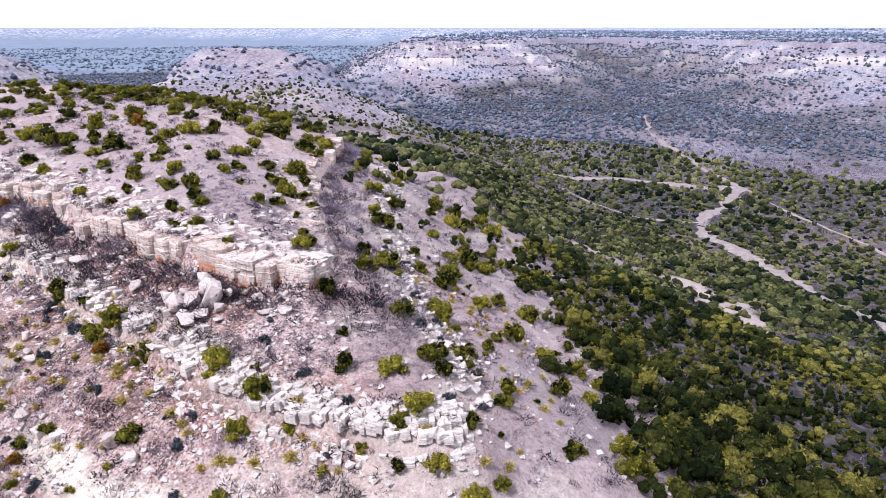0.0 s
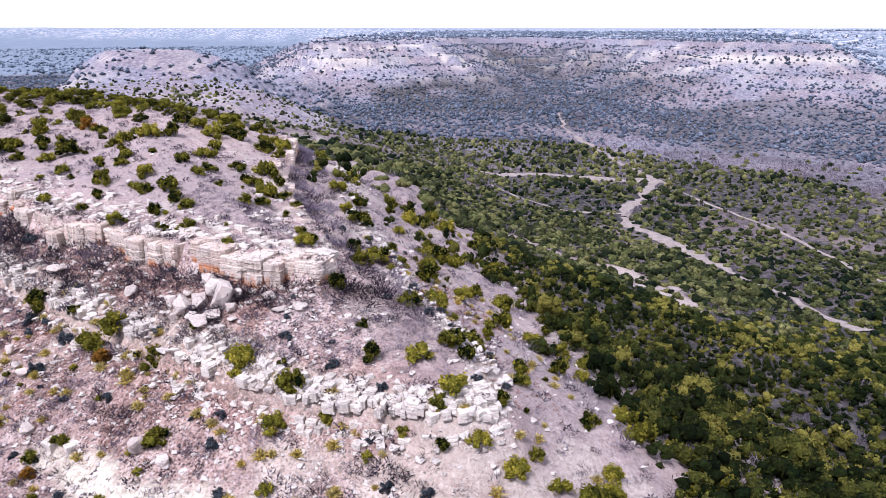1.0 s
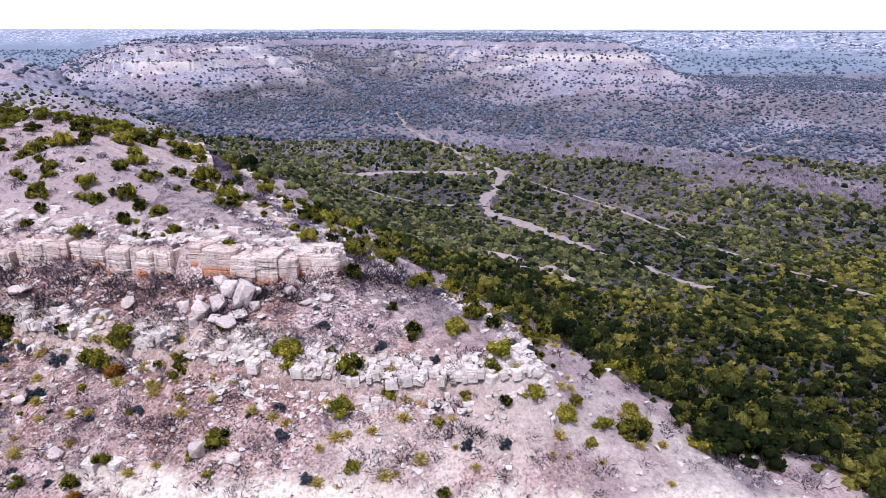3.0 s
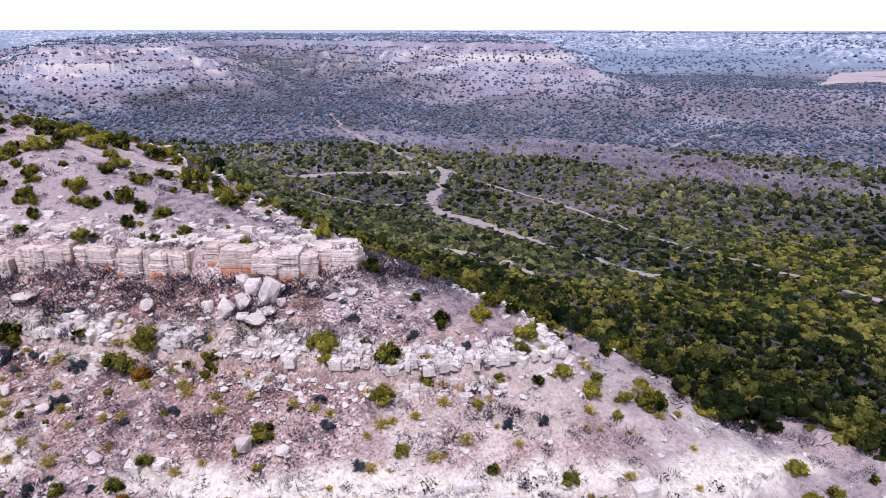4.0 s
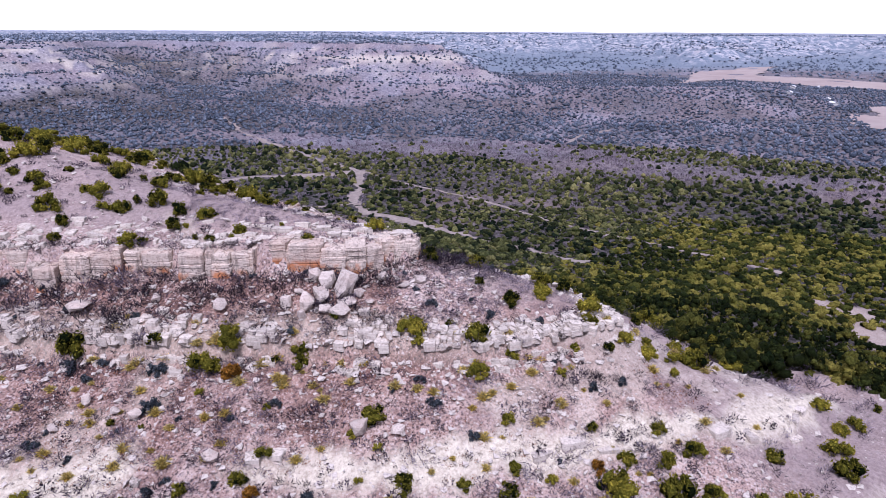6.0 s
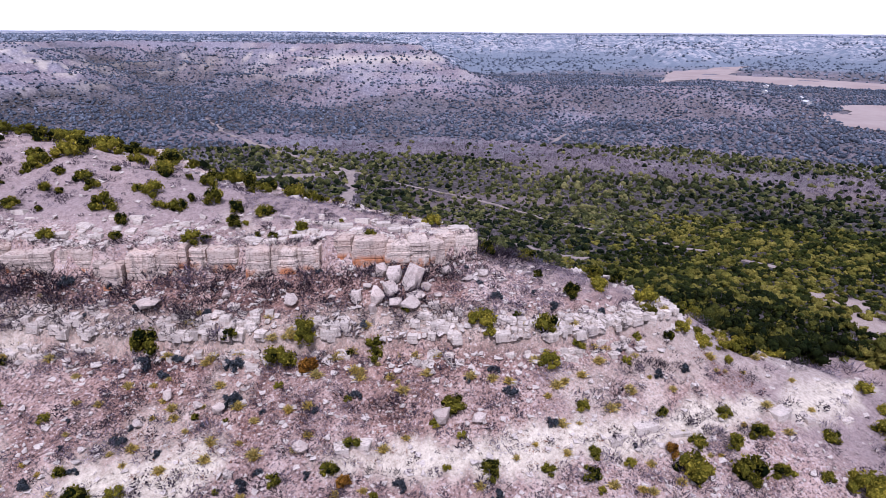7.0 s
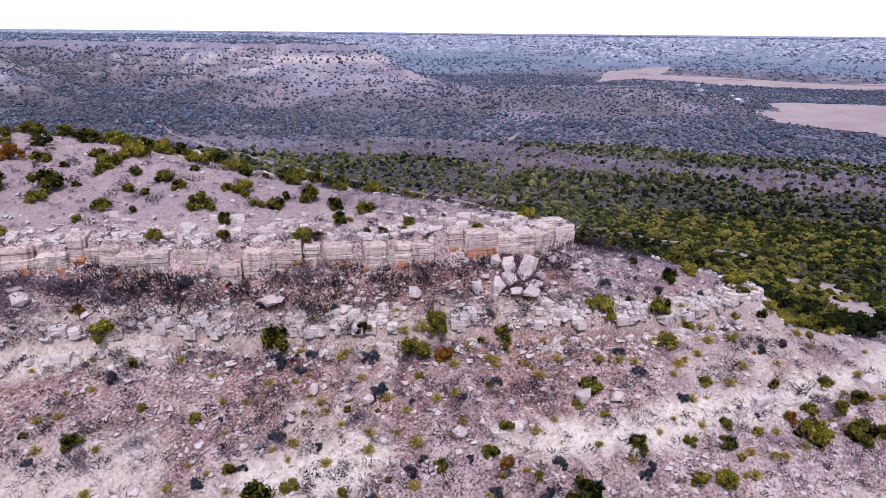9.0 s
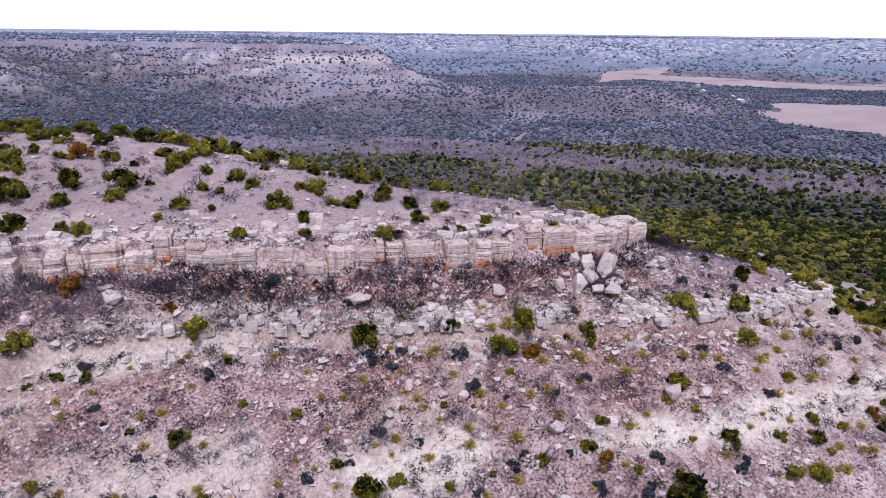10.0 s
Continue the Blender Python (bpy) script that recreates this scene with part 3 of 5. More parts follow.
def leaves(rng, centre, radius, count, size, tone, spread_tone=0.12):
    """Small leaf sprays on the outside of a clump, turned outwards."""
    u = unit(rng.normal(size=(count, 3)) * (1, 1, 0.9) + (0, 0, 0.35))
    p = centre + u * radius * rng.uniform(0.72, 1.12, (count, 1))
    n = unit(u + 0.75 * rng.normal(size=(count, 3)))
    a = unit(np.cross(n, rng.normal(size=(count, 3))))
    b = np.cross(n, a)
    s = size * rng.uniform(0.6, 1.35, (count, 1))
    corners = np.stack([p - a * s, p - b * s * 0.55 + n * s * 0.2, p + a * s, p + b * s * 0.6 + n * s * 0.2], 1)
    base = np.arange(count)[:, None] * 4
    faces = np.concatenate([base + [0, 1, 2], base + [0, 2, 3]])
    tones = np.repeat(tone + spread_tone * rng.normal(size=count), 4)
    return corners.reshape(-1, 3), faces, tones


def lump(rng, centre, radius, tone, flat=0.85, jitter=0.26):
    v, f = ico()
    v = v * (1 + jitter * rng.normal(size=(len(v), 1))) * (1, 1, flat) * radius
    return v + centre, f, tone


def stick(a, b, ra, rb, sides=5):
    """A tapered limb from a to b."""
    a, b = np.asarray(a, float), np.asarray(b, float)
    d = unit(b - a)
    s = unit(np.cross(d, (0.31, 0.9, 0.12)))
    t = np.cross(d, s)
    ang = np.arange(sides) * 2 * np.pi / sides
    ring = np.cos(ang)[:, None] * s + np.sin(ang)[:, None] * t
    v = np.concatenate([a + ring * ra, b + ring * rb])
    i, j = np.arange(sides), (np.arange(sides) + 1) % sides
    return v, np.concatenate([np.stack([i, j, j + sides], 1), np.stack([i, j + sides, i + sides], 1)]), 0.5


def crown_pieces(rng, clumps, wide, tall, per_clump, leaf, tone):
    pieces, centres = [], []
    for n in range(clumps):
        ang, up = rng.uniform(0, 2 * np.pi), rng.uniform(0.1, 0.95)
        out = rng.uniform(0.3, 0.78) * math.sqrt(max(0.05, 1 - 0.75 * up * up))
        c = np.array([wide * out * math.cos(ang), wide * out * math.sin(ang), tall * (0.06 + 0.74 * up)])
        r = rng.uniform(0.26, 0.42) * min(wide, tall)
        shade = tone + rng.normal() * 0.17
        # core lump toned darker: the crown's inner shade is put into its colour
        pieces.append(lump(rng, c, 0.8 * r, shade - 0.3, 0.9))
        pieces.append(leaves(rng, c, r, per_clump, leaf, shade))
        centres.append(c)
    return pieces, centres


def bush(name, label, category, group, seed, material, clumps=13, wide=1.0, tall=1.55, per_clump=35, leaf=0.094, tone=0.5, limbs=6):
    """A shrub two metres wide: a forked trunk and a crown of leafy clumps."""
    rng = np.random.default_rng(seed)
    root = thing(name, label, category, group)
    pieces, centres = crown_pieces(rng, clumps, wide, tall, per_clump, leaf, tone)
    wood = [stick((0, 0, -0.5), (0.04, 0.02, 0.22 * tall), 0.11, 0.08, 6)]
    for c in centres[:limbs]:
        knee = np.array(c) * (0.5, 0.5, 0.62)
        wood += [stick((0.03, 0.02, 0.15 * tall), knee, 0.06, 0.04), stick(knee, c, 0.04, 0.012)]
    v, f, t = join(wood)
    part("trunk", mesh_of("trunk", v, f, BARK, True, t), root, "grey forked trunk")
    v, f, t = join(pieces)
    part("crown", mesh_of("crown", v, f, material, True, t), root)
    return root


def tuft(name, label, group, seed, material, blades=120, length=0.5, width=0.026, droop=0.5, tone=0.8):
    """A clump of narrow blades fanning out from one foot."""
    rng = np.random.default_rng(seed)
    ang, lean = rng.uniform(0, 2 * np.pi, blades), rng.uniform(0.1, 1.25, blades)
    way = np.stack([np.cos(ang) * np.sin(lean), np.sin(ang) * np.sin(lean), np.cos(lean)], 1)
    ln = length * rng.uniform(0.6, 1.15, (blades, 1))
    side = unit(np.cross(way, rng.normal(size=(blades, 3)))) * width
    base = way * 0.05
    mid = way * ln * 0.6
    tip = way * ln - np.array([0, 0, droop]) * ln * 0.4
    v = np.stack([base - side, base + side, mid + side, mid - side, tip], 1).reshape(-1, 3)
    k = np.arange(blades)[:, None] * 5
    f = np.concatenate([k + [0, 1, 2], k + [0, 2, 3], k + [3, 2, 4]])
    t = np.repeat(tone + 0.15 * rng.normal(size=blades), 5)
    root = thing(name, label, "grass", group)
    part("foliage", mesh_of("foliage", v, f, material, False, t), root)
    part("root_crown", mesh_of("root_crown", *lump(rng, np.array((0, 0, 0.02)), 0.16, 0)[:2], STRAW, False, np.full(12, 0.2)), root)
    return root


def set_down(kinds, spots, rng, sink=0.1, squash=(0.85, 1.15)):
    """Copies of the kinds at (x, y, width) spots, standing on the ground."""
    spots = list(spots)
    heights = ground_height(np.array([s[0] for s in spots]), np.array([s[1] for s in spots]))
    made = []
    for (x, y, w), z in zip(spots, heights):
        kind = kinds[int(rng.integers(len(kinds)))]
        k = w / 2
        m = pose(x, y, float(z) - sink * k, 0, 0, rng.uniform(0, 360)) @ Matrix.Diagonal((k, k, k * rng.uniform(*squash), 1))
        made.append(copy_thing(kind, m))
    return made


def drop(kinds):
    """Takes the models away that only served to be copied."""
    for root in kinds:
        for o in (*root.children_recursive, root):
            bpy.data.objects.remove(o)


def strew(templates, pos, scale, yaw, tone, tone_noise, rng):
    """Very many copies of small templates as one set of arrays."""
    out_v, out_f, out_t, count = [], [], [], 0
    pick = rng.integers(len(templates), size=len(pos))
    for n, (v, f, t) in enumerate(templates):
        sel = np.where(pick == n)[0]
        if not len(sel):
            continue
        c, s = np.cos(yaw[sel])[:, None], np.sin(yaw[sel])[:, None]
        sc = scale[sel]
        x = (v[None, :, 0] * c - v[None, :, 1] * s) * sc[:, :1]
        y = (v[None, :, 0] * s + v[None, :, 1] * c) * sc[:, :1]
        z = v[None, :, 2] * sc[:, 1:2]
        out_v.append((np.stack([x, y, z], -1) + pos[sel][:, None]).reshape(-1, 3))
        k = np.arange(len(sel))[:, None, None] * len(v)
        out_f.append((f[None] + k).reshape(-1, 3) + count)
        out_t.append((tone[sel][:, None] + tone_noise * (np.broadcast_to(t, len(v))[None] - 0.5)).ravel())
        count += len(sel) * len(v)
    return np.concatenate(out_v), np.concatenate(out_f), np.concatenate(out_t)


def stones_hull(rng, count, flat):
    """A broken stone: the hull of a few random corners."""
    bm = bmesh.new()
    for p in unit(rng.normal(size=(count, 3))) * rng.uniform(0.75, 1.1, (count, 1)) * (1, 0.8, flat):
        bm.verts.new(np.clip(p, (-0.82, -0.68, -0.8 * flat), (0.82, 0.68, 0.8 * flat)))
    got = bmesh.ops.convex_hull(bm, input=bm.verts)
    bmesh.ops.delete(bm, geom=[v for v in bm.verts if not v.link_faces], context="VERTS")
    bmesh.ops.triangulate(bm, faces=bm.faces)
    bm.verts.index_update()
    v = np.array([w.co[:] for w in bm.verts])
    f = np.array([[w.index for w in face.verts] for face in bm.faces])
    bm.free()
    return v, f, 0.5


def bed_block(rng, levels=9, sides=16, corner=0.3, wild=0.06):
    """A standing block of layered limestone in a unit box (-0.5 to 0.5, base at 0): uneven beds, some drawn back, and a worn top."""
    ang = (np.arange(sides) + 0.5) * 2 * np.pi / sides
    c, s = np.cos(ang), np.sin(ang)
    square = np.stack([np.sign(c) * np.abs(c) ** corner, np.sign(s) * np.abs(s) ** corner], 1) * 0.5
    square *= np.clip(1 + wild * rng.normal(size=(sides, 1)), 0.8, 1.12)
    cuts = np.sort(np.r_[0, 1, rng.uniform(0.06, 0.94, levels - 1)])
    rings = []
    for lo, hi in zip(cuts[:-1], cuts[1:]):
        back = 1 - abs(rng.normal()) * 0.03 - (0.09 if rng.uniform() < 0.13 else 0)
        shift = rng.normal(size=2) * 0.012
        wob = square * back * (1 + 0.018 * rng.normal(size=(sides, 1))) + shift
        lip = 0.12 * (hi - lo)
        wob = wob * (1 - 0.03 * max(0.0, (hi - 0.72) / 0.28) ** 2)
        rings += [np.c_[wob * 0.975, np.full(sides, lo + 0.01)], np.c_[wob, np.full(sides, lo + lip)], np.c_[wob, np.full(sides, hi - lip)], np.c_[wob * 0.97, np.full(sides, hi - 0.005)]]
    top = rings[-1].copy()
    top[:, :2] *= 0.93
    top[:, 2] = 1.0 + rng.uniform(-0.03, 0.045, sides)
    rings.append(top)
    v = np.concatenate(rings + [np.array([[0, 0, 1.02]])])
    i, j = np.arange(sides), (np.arange(sides) + 1) % sides
    f = []
    for n in range(len(rings) - 1):
        a, b = n * sides, (n + 1) * sides
        f += [np.stack([a + i, a + j, b + j], 1), np.stack([a + i, b + j, b + i], 1)]
    last = (len(rings) - 1) * sides
    f.append(np.stack([last + i, last + j, np.full(sides, len(v) - 1)], 1))
    return v, np.concatenate(f), 0.5


def along(line, start, end, rng, narrow, wide, gap):
    """Places with a heading and a width along a polyline, end to end."""
    line = np.array(line, float)
    length = np.r_[0, np.cumsum(np.linalg.norm(np.diff(line, axis=0), axis=1))]
    at, out = start, []
    end = min(end, length[-1])
    while at < end:
        w = rng.uniform(narrow, wide)
        a, b = ([np.interp(q, length, line[:, k]) for k in (0, 1)] for q in (at, at + w))
        out.append(((a[0] + b[0]) / 2, (a[1] + b[1]) / 2, math.degrees(math.atan2(b[1] - a[1], b[0] - a[0])), w))
        at += w + gap
    return out

# ---- rock ----
rng = np.random.default_rng(11)
BLOCKS = [mesh_of("rock_block", *bed_block(rng)[:2], CLIFF) for _ in range(14)]
SLABS = [mesh_of("rock_slab", *bed_block(rng, 3, 10, 0.3, 0.1)[:2], PALE) for _ in range(12)]
RUBBLE = []
for _ in range(6):
    v, f, _t = stones_hull(rng, 16, 0.7)
    RUBBLE.append(mesh_of("rock_slab", (v * (0.66, 0.8, 0.8) + (0, 0, 0.45)), f, PALE))


def course(root, name, meshes, places, inset, depth, rise, sink, rng, skip=0.0, perch=False, tip_over=1.2, patchy=0.0):
    """A row of blocks along places. Each reaches from the ground before it to a little over the ground behind it, or perched, a little over the ground it lies on."""
    for x, y, turn, w in places:
        ux, uy = unwarped(x, y)
        if rng.uniform() < skip or grain(ux, uy, 3.5, 57) < patchy * ramp(x, -6, -20):
            continue
        a = radians(turn)
        out = np.array((math.sin(a), -math.cos(a)))
        d = depth * rng.uniform(0.75, 1.3)
        p = np.array((ux, uy)) + out * (rng.normal() * (0.2 if perch else 0.36) + 0.6 * float(rough(ux, uy, 7, 59, 2)) - inset - d / 2 + depth / 2)
        feet = [p + out * k for k in (0.5 * d, 0.5 * d + 0.5, 0.5 * d + 1.0)]
        z0 = float(ground_height(np.array([q[0] for q in feet]), np.array([q[1] for q in feet])).min()) - sink
        rear_spot = p if perch else p - out * (0.5 * d + 0.6)
        z1 = float(ground_height(*rear_spot)[0]) + rise + rng.uniform(-0.2, 0.15) - (0.2 * float(ramp(x, -24, -36)) if name == "rock_block" else 0)
        z1 -= rng.uniform(0.2, 0.8) if not perch and rng.uniform() < 0.24 + 0.2 * float(ramp(x, -22, -34)) else 0
        h = min(max(z1 - z0, 0.5), 0.3 + 0.45 * w if perch else 3.0)
        z0 = z1 - h if perch else z0
        ob = part(name, meshes[int(rng.integers(len(meshes)))], root)
        ob.matrix_basis = pose(*p, z0, rng.normal() * tip_over, rng.normal() * tip_over, turn + rng.normal() * (7 if perch else 3.5)) @ Matrix.Diagonal(((1.1 if perch else 1.02) * w, d, h, 1))


cliff = thing("limestone_cliff", "cream layered limestone cliff with rust stains along the cap", "cliff")
front = along(RIM[1:12], 18, 86, rng, 0.45, 2.8, -0.05) + along(RIM[1:12], 85.7, 200, rng, 1.7, 2.6, -0.1)
course(cliff, "rock_block", BLOCKS, front, 0.28, 2.1, 0.03, 0.4, rng, skip=0.03, tip_over=1.3)
side = along(RIM[11:20], 0.2, 70, rng, 0.6, 2.6, 0.1)
course(cliff, "rock_block", BLOCKS + RUBBLE, side, 0.75, 1.8, -0.1, 0.4, rng, skip=0.3, tip_over=5)
rim_steps = thing("rim_step", "pale worn limestone steps above the cliff edge", "rock ledge")
for inset, skip in ((1.2, 0.15), (1.8, 0.2), (2.5, 0.35), (3.3, 0.5), (4.2, 0.68), (5.4, 0.85)):
    course(rim_steps, "rock_slab", RUBBLE + SLABS, along(RIM[1:12], 20, 200, rng, 0.3, 1.3, 0.12), inset, 0.8, 0.16, 0.3, rng, skip=skip, perch=True, tip_over=7)
ledge = thing("limestone_ledge", "low broken ledge of white limestone blocks", "rock ledge")
for inset, rise, skip in ((-0.5, 0.12, 0.3), (-0.05, 0.26, 0.04), (0.4, 0.3, 0.05), (0.85, 0.3, 0.08), (1.4, 0.28, 0.15), (2.1, 0.25, 0.45)):
    course(ledge, "rock_slab", SLABS + RUBBLE[:2], along(LEDGE[1:11], 64, 200, rng, 0.28, 0.85, -0.02), inset, 0.68, rise, 0.3, rng, skip=skip, perch=True, tip_over=4, patchy=0.5)
far_ledge = thing("limestone_ledge", "low broken ledge of white limestone slabs", "rock ledge")
for inset, rise, skip in ((-0.2, 0.25, 0.2), (0.9, 0.25, 0.3), (2.0, 0.2, 0.5)):
    course(far_ledge, "rock_slab", SLABS + RUBBLE[:2], along(LEDGE[1:11], 22, 64, rng, 0.35, 1.25, 0.05), inset, 0.9, rise, 0.3, rng, skip=skip, perch=True, tip_over=4, patchy=0.52)
bench = thing("bench_ledge", "flat white limestone slabs on the lower bench", "rock ledge")
course(bench, "rock_slab", SLABS, along(BENCH[5:13], 2, 200, rng, 0.6, 1.8, 0.5), 0.4, 1.0, 0.15, 0.3, rng, skip=0.55, perch=True)

# fallen boulders: x, y, width, height
FALLEN = [(-16.7, 44.6, 1.4, 2.2), (-18.4, 45.1, 1.2, 1.5), (-19.6, 45.4, 1.3, 1.5), (-20.7, 46.4, 0.9, 1.1), (-18.1, 43.1, 1.3, 1.2), (-11.0, 42.8, 1.0, 0.8), (-21.0, 36.3, 1.1, 1.6),
          (-19.0, 34.7, 0.9, 0.8), (-32.5, 56.5, 1.6, 1.1), (-46.1, 68.5, 1.5, 1.1), (-32.6, 60.5, 0.9, 0.8), (-33.3, 60.9, 0.8, 1.0), (-32.0, 46.5, 0.7, 1.3), (-29.3, 40.5, 1.0, 0.8)]
LOOSE = [(-34.2, 49.7, 0.6, 1.2), (-13.3, 44.5, 0.9, 0.7), (-18.7, 44.1, 1.0, 0.8), (-19.5, 46.7, 0.7, 0.6), (-28.0, 53.0, 0.6, 0.9), (-46.1, 69.7, 1.0, 0.8), (-51.4, 70.2, 0.8, 0.7),
         (-24.5, 49.6, 1.1, 0.9), (-15.7, 42.7, 0.6, 0.5), (-23.2, 47.0, 0.9, 0.5), (-12.5, 42.9, 0.8, 0.6), (-36.5, 49.2, 0.6, 0.8), (-32.9, 47.6, 0.6, 0.8),
         (-17.4, 46.0, 1.1, 1.3), (-15.6, 45.3, 0.9, 0.9), (-16.0, 43.8, 0.8, 0.9), (-17.2, 43.6, 1.2, 0.9), (-20.2, 45.0, 0.7, 0.8), (-14.6, 45.6, 0.7, 0.6), (-17.9, 46.9, 0.9, 1.2)]
rng = np.random.default_rng(12)
HULLS = [stones_hull(rng, 18, f) for f in (0.7, 0.8, 0.9, 0.6, 0.75, 1.0, 0.55, 0.85)]
BOULDERS = [mesh_of("boulder", v, f, GREY_STONE) for v, f, _ in HULLS]
spots = FALLEN + LOOSE
for (x, y, w, h), z in zip(spots, ground_height(np.array([s[0] for s in spots]), np.array([s[1] for s in spots]))):
    ob = new("boulder", BOULDERS[int(rng.integers(len(BOULDERS)))])
    size = "large" if w * h > 1.3 else "small"
    tagged(ob, f"{size} angular limestone boulder fallen on the slope", "boulder", "fallen boulders")
    tall = h > 1.25 * w
    ob.matrix_world = pose(x, y, float(z) + 0.36 * h, rng.uniform(-14, 14), rng.uniform(-14, 14) + (18 if tall else 0), rng.uniform(0, 360)) @ Matrix.Diagonal((w * 0.68, w * 0.72, h * 0.74, 1))


def inside_view(x, y):
    """The sector of the country that lies before the path."""
    ang = np.degrees(np.arctan2(x + 25, y + 45))
    return (ang > -42) & (ang < 88)


# small stones strewn over the near slopes
rng = np.random.default_rng(13)
PEBBLES = [stones_hull(rng, 9, f) for f in (0.6, 0.75, 0.9, 0.5, 0.7)]
n = 54000
sx, sy = rng.uniform(-68, 30, n), rng.uniform(14, 104, n)
sz, (rg, lg, bg, *_) = land(sx, sy)
chance = np.where(rg < 0, 0.06 + 0.4 * ramp(-rg, 6, 2), 0.55 + 0.45 * ramp(rg, 9, 1)) * (1 - 0.8 * nose_turf(sx, sy))
chance = np.maximum(chance, 0.95 * ramp(np.abs(lg), 3, 0.8) * (sx < 3))
keep = (rng.uniform(size=n) < chance) & (lattice(sx * 3, sy * 3, 5) > 0.1)
boost = 1 + 0.3 * ramp(np.abs(rg[keep] + 2.5), 3, 1) + 0.5 * ramp(np.abs(lg[keep]), 2.5, 0.8)
sx, sy, sz = sx[keep], sy[keep], sz[keep]
w = 0.07 + 0.34 * rng.uniform(size=len(sx)) ** 3.6 + 0.05 * rng.uniform(size=len(sx))
w = w * boost
v, f, t = strew(PEBBLES, np.stack([sx, sy, sz + 0.25 * w], 1), np.stack([w, w * rng.uniform(0.5, 1.0, len(w))], 1), rng.uniform(0, 6.28, len(sx)), np.full(len(sx), 0.5), 0, rng)
tagged(new("loose_stones", mesh_of("loose_stones", v, f, STONE)), "white limestone rubble strewn over the hillside", "stones", kind="stuff")

# ---- plants of the near hill: x, y, width of each bush ----
CAP_BUSHES = [(-45.8, 88.4, 3.4), (-42.6, 92.3, 1.5), (-41.3, 89.6, 1.6), (-38.0, 86.7, 2.2), (-39.7, 80.2, 3.0), (-41.2, 78.4, 2.2), (-42.8, 82.8, 2.5), (-45.0, 80.1, 1.7), (-37.5, 79.5, 0.9),
              (-36.8, 83.9, 1.0), (-37.8, 73.5, 1.9), (-33.1, 85.3, 2.1), (-33.6, 81.5, 2.7), (-34.9, 81.0, 1.7), (-31.0, 82.5, 2.9), (-33.0, 77.8, 1.6), (-34.7, 75.5, 1.4), (-33.8, 73.8, 1.0),
              (-36.2, 71.4, 1.0), (-40.0, 73.1, 1.1), (-31.3, 72.4, 1.6), (-31.3, 75.0, 1.9), (-28.5, 74.6, 1.1), (-23.8, 76.5, 2.2), (-25.0, 72.0, 1.9), (-27.7, 68.0, 2.4), (-28.5, 69.4, 1.3),
              (-31.8, 67.7, 2.5), (-28.0, 65.3, 1.6), (-31.3, 65.0, 1.4), (-32.5, 63.3, 1.3), (-26.9, 64.0, 1.9), (-25.5, 64.8, 1.1), (-24.3, 62.7, 2.3), (-23.0, 60.8, 2.0), (-21.8, 58.4, 2.0)]
CAP_MORE = [(-24.4, 58.6, 1.6), (-23.5, 58.3, 0.8), (-28.1, 58.6, 1.9), (-27.1, 58.1, 1.0), (-36.8, 66.2, 1.6), (-46.3, 76.1, 1.4), (-45.4, 74.9, 1.7), (-48.0, 82.6, 3.3), (-49.3, 78.6, 2.6), (-21.7, 69.9, 1.7),
            (-22.6, 72.2, 1.2), (-19.6, 73.6, 2.1), (-18.0, 68.6, 1.3), (-23.6, 83.0, 1.5), (-20.9, 54.0, 1.8), (-16.9, 49.8, 1.3), (-17.4, 53.2, 0.6), (-23.6, 56.0, 0.8), (-22.9, 54.9, 1.0), (-55.0, 90.0, 3.4),
            (-28.5, 84.2, 2.8), (-22.5, 67.9, 1.9), (-22.9, 77.3, 1.8), (-25.0, 89.3, 3.2), (-23.8, 84.5, 2.1), (-21.9, 91.7, 2.6), (-18.8, 89.5, 3.4), (-16.5, 94.0, 3.0), (-16.6, 87.3, 2.1), (-16.9, 75.5, 3.0),
            (-15.5, 64.5, 2.6), (-15.0, 70.2, 1.7), (-13.8, 64.5, 1.7), (-12.4, 61.4, 1.4), (-12.9, 57.3, 1.0), (-11.3, 51.9, 1.1), (-10.1, 49.8, 1.4), (-16.8, 58.7, 1.5), (-15.3, 60.0, 1.9), (-17.2, 68.1, 2.2),
            (-29.9, 95.9, 3.2), (-27.6, 93.3, 3.0), (-23.5, 99.4, 2.6), (-16.1, 73.0, 2.0), (-47.1, 84.4, 2.2)]
SLOPE_BUSHES = [(-52.6, 68.4, 2.3), (-47.4, 57.2, 1.5), (-41.1, 53.4, 1.1), (-55.0, 61.0, 1.2), (-41.0, 45.9, 2.6), (-39.2, 45.6, 1.4), (-42.9, 62.8, 2.4), (-33.5, 54.9, 2.8), (-24.8, 46.7, 2.6),
                (-27.0, 47.1, 2.7), (-21.5, 43.3, 2.5), (-14.6, 39.0, 2.5), (-14.9, 37.9, 1.1), (-11.8, 37.9, 1.1), (-11.2, 35.6, 2.2), (-9.1, 34.3, 1.3), (-12.3, 34.4, 1.9), (-12.6, 31.0, 1.2),
                (-8.2, 27.4, 1.1), (-19.7, 36.3, 2.1), (-26.6, 38.8, 1.5), (-28.6, 38.5, 1.4), (-20.6, 32.0, 1.9), (-22.7, 33.9, 0.8), (-17.6, 29.7, 1.2), (-14.2, 28.6, 1.2),
                (-15.5, 27.9, 1.4), (-12.6, 26.9, 1.0), (-18.2, 26.8, 1.7), (-29.1, 50.2, 1.4), (-15.8, 26.8, 0.8)]
OAKS = [(-48.0, 70.9, 2.3), (-25.7, 45.3, 2.1), (-28.2, 37.3, 1.4), (-43.4, 65.3, 1.1), (-9.6, 25.6, 1.3), (-39.8, 88.5, 2.4)]
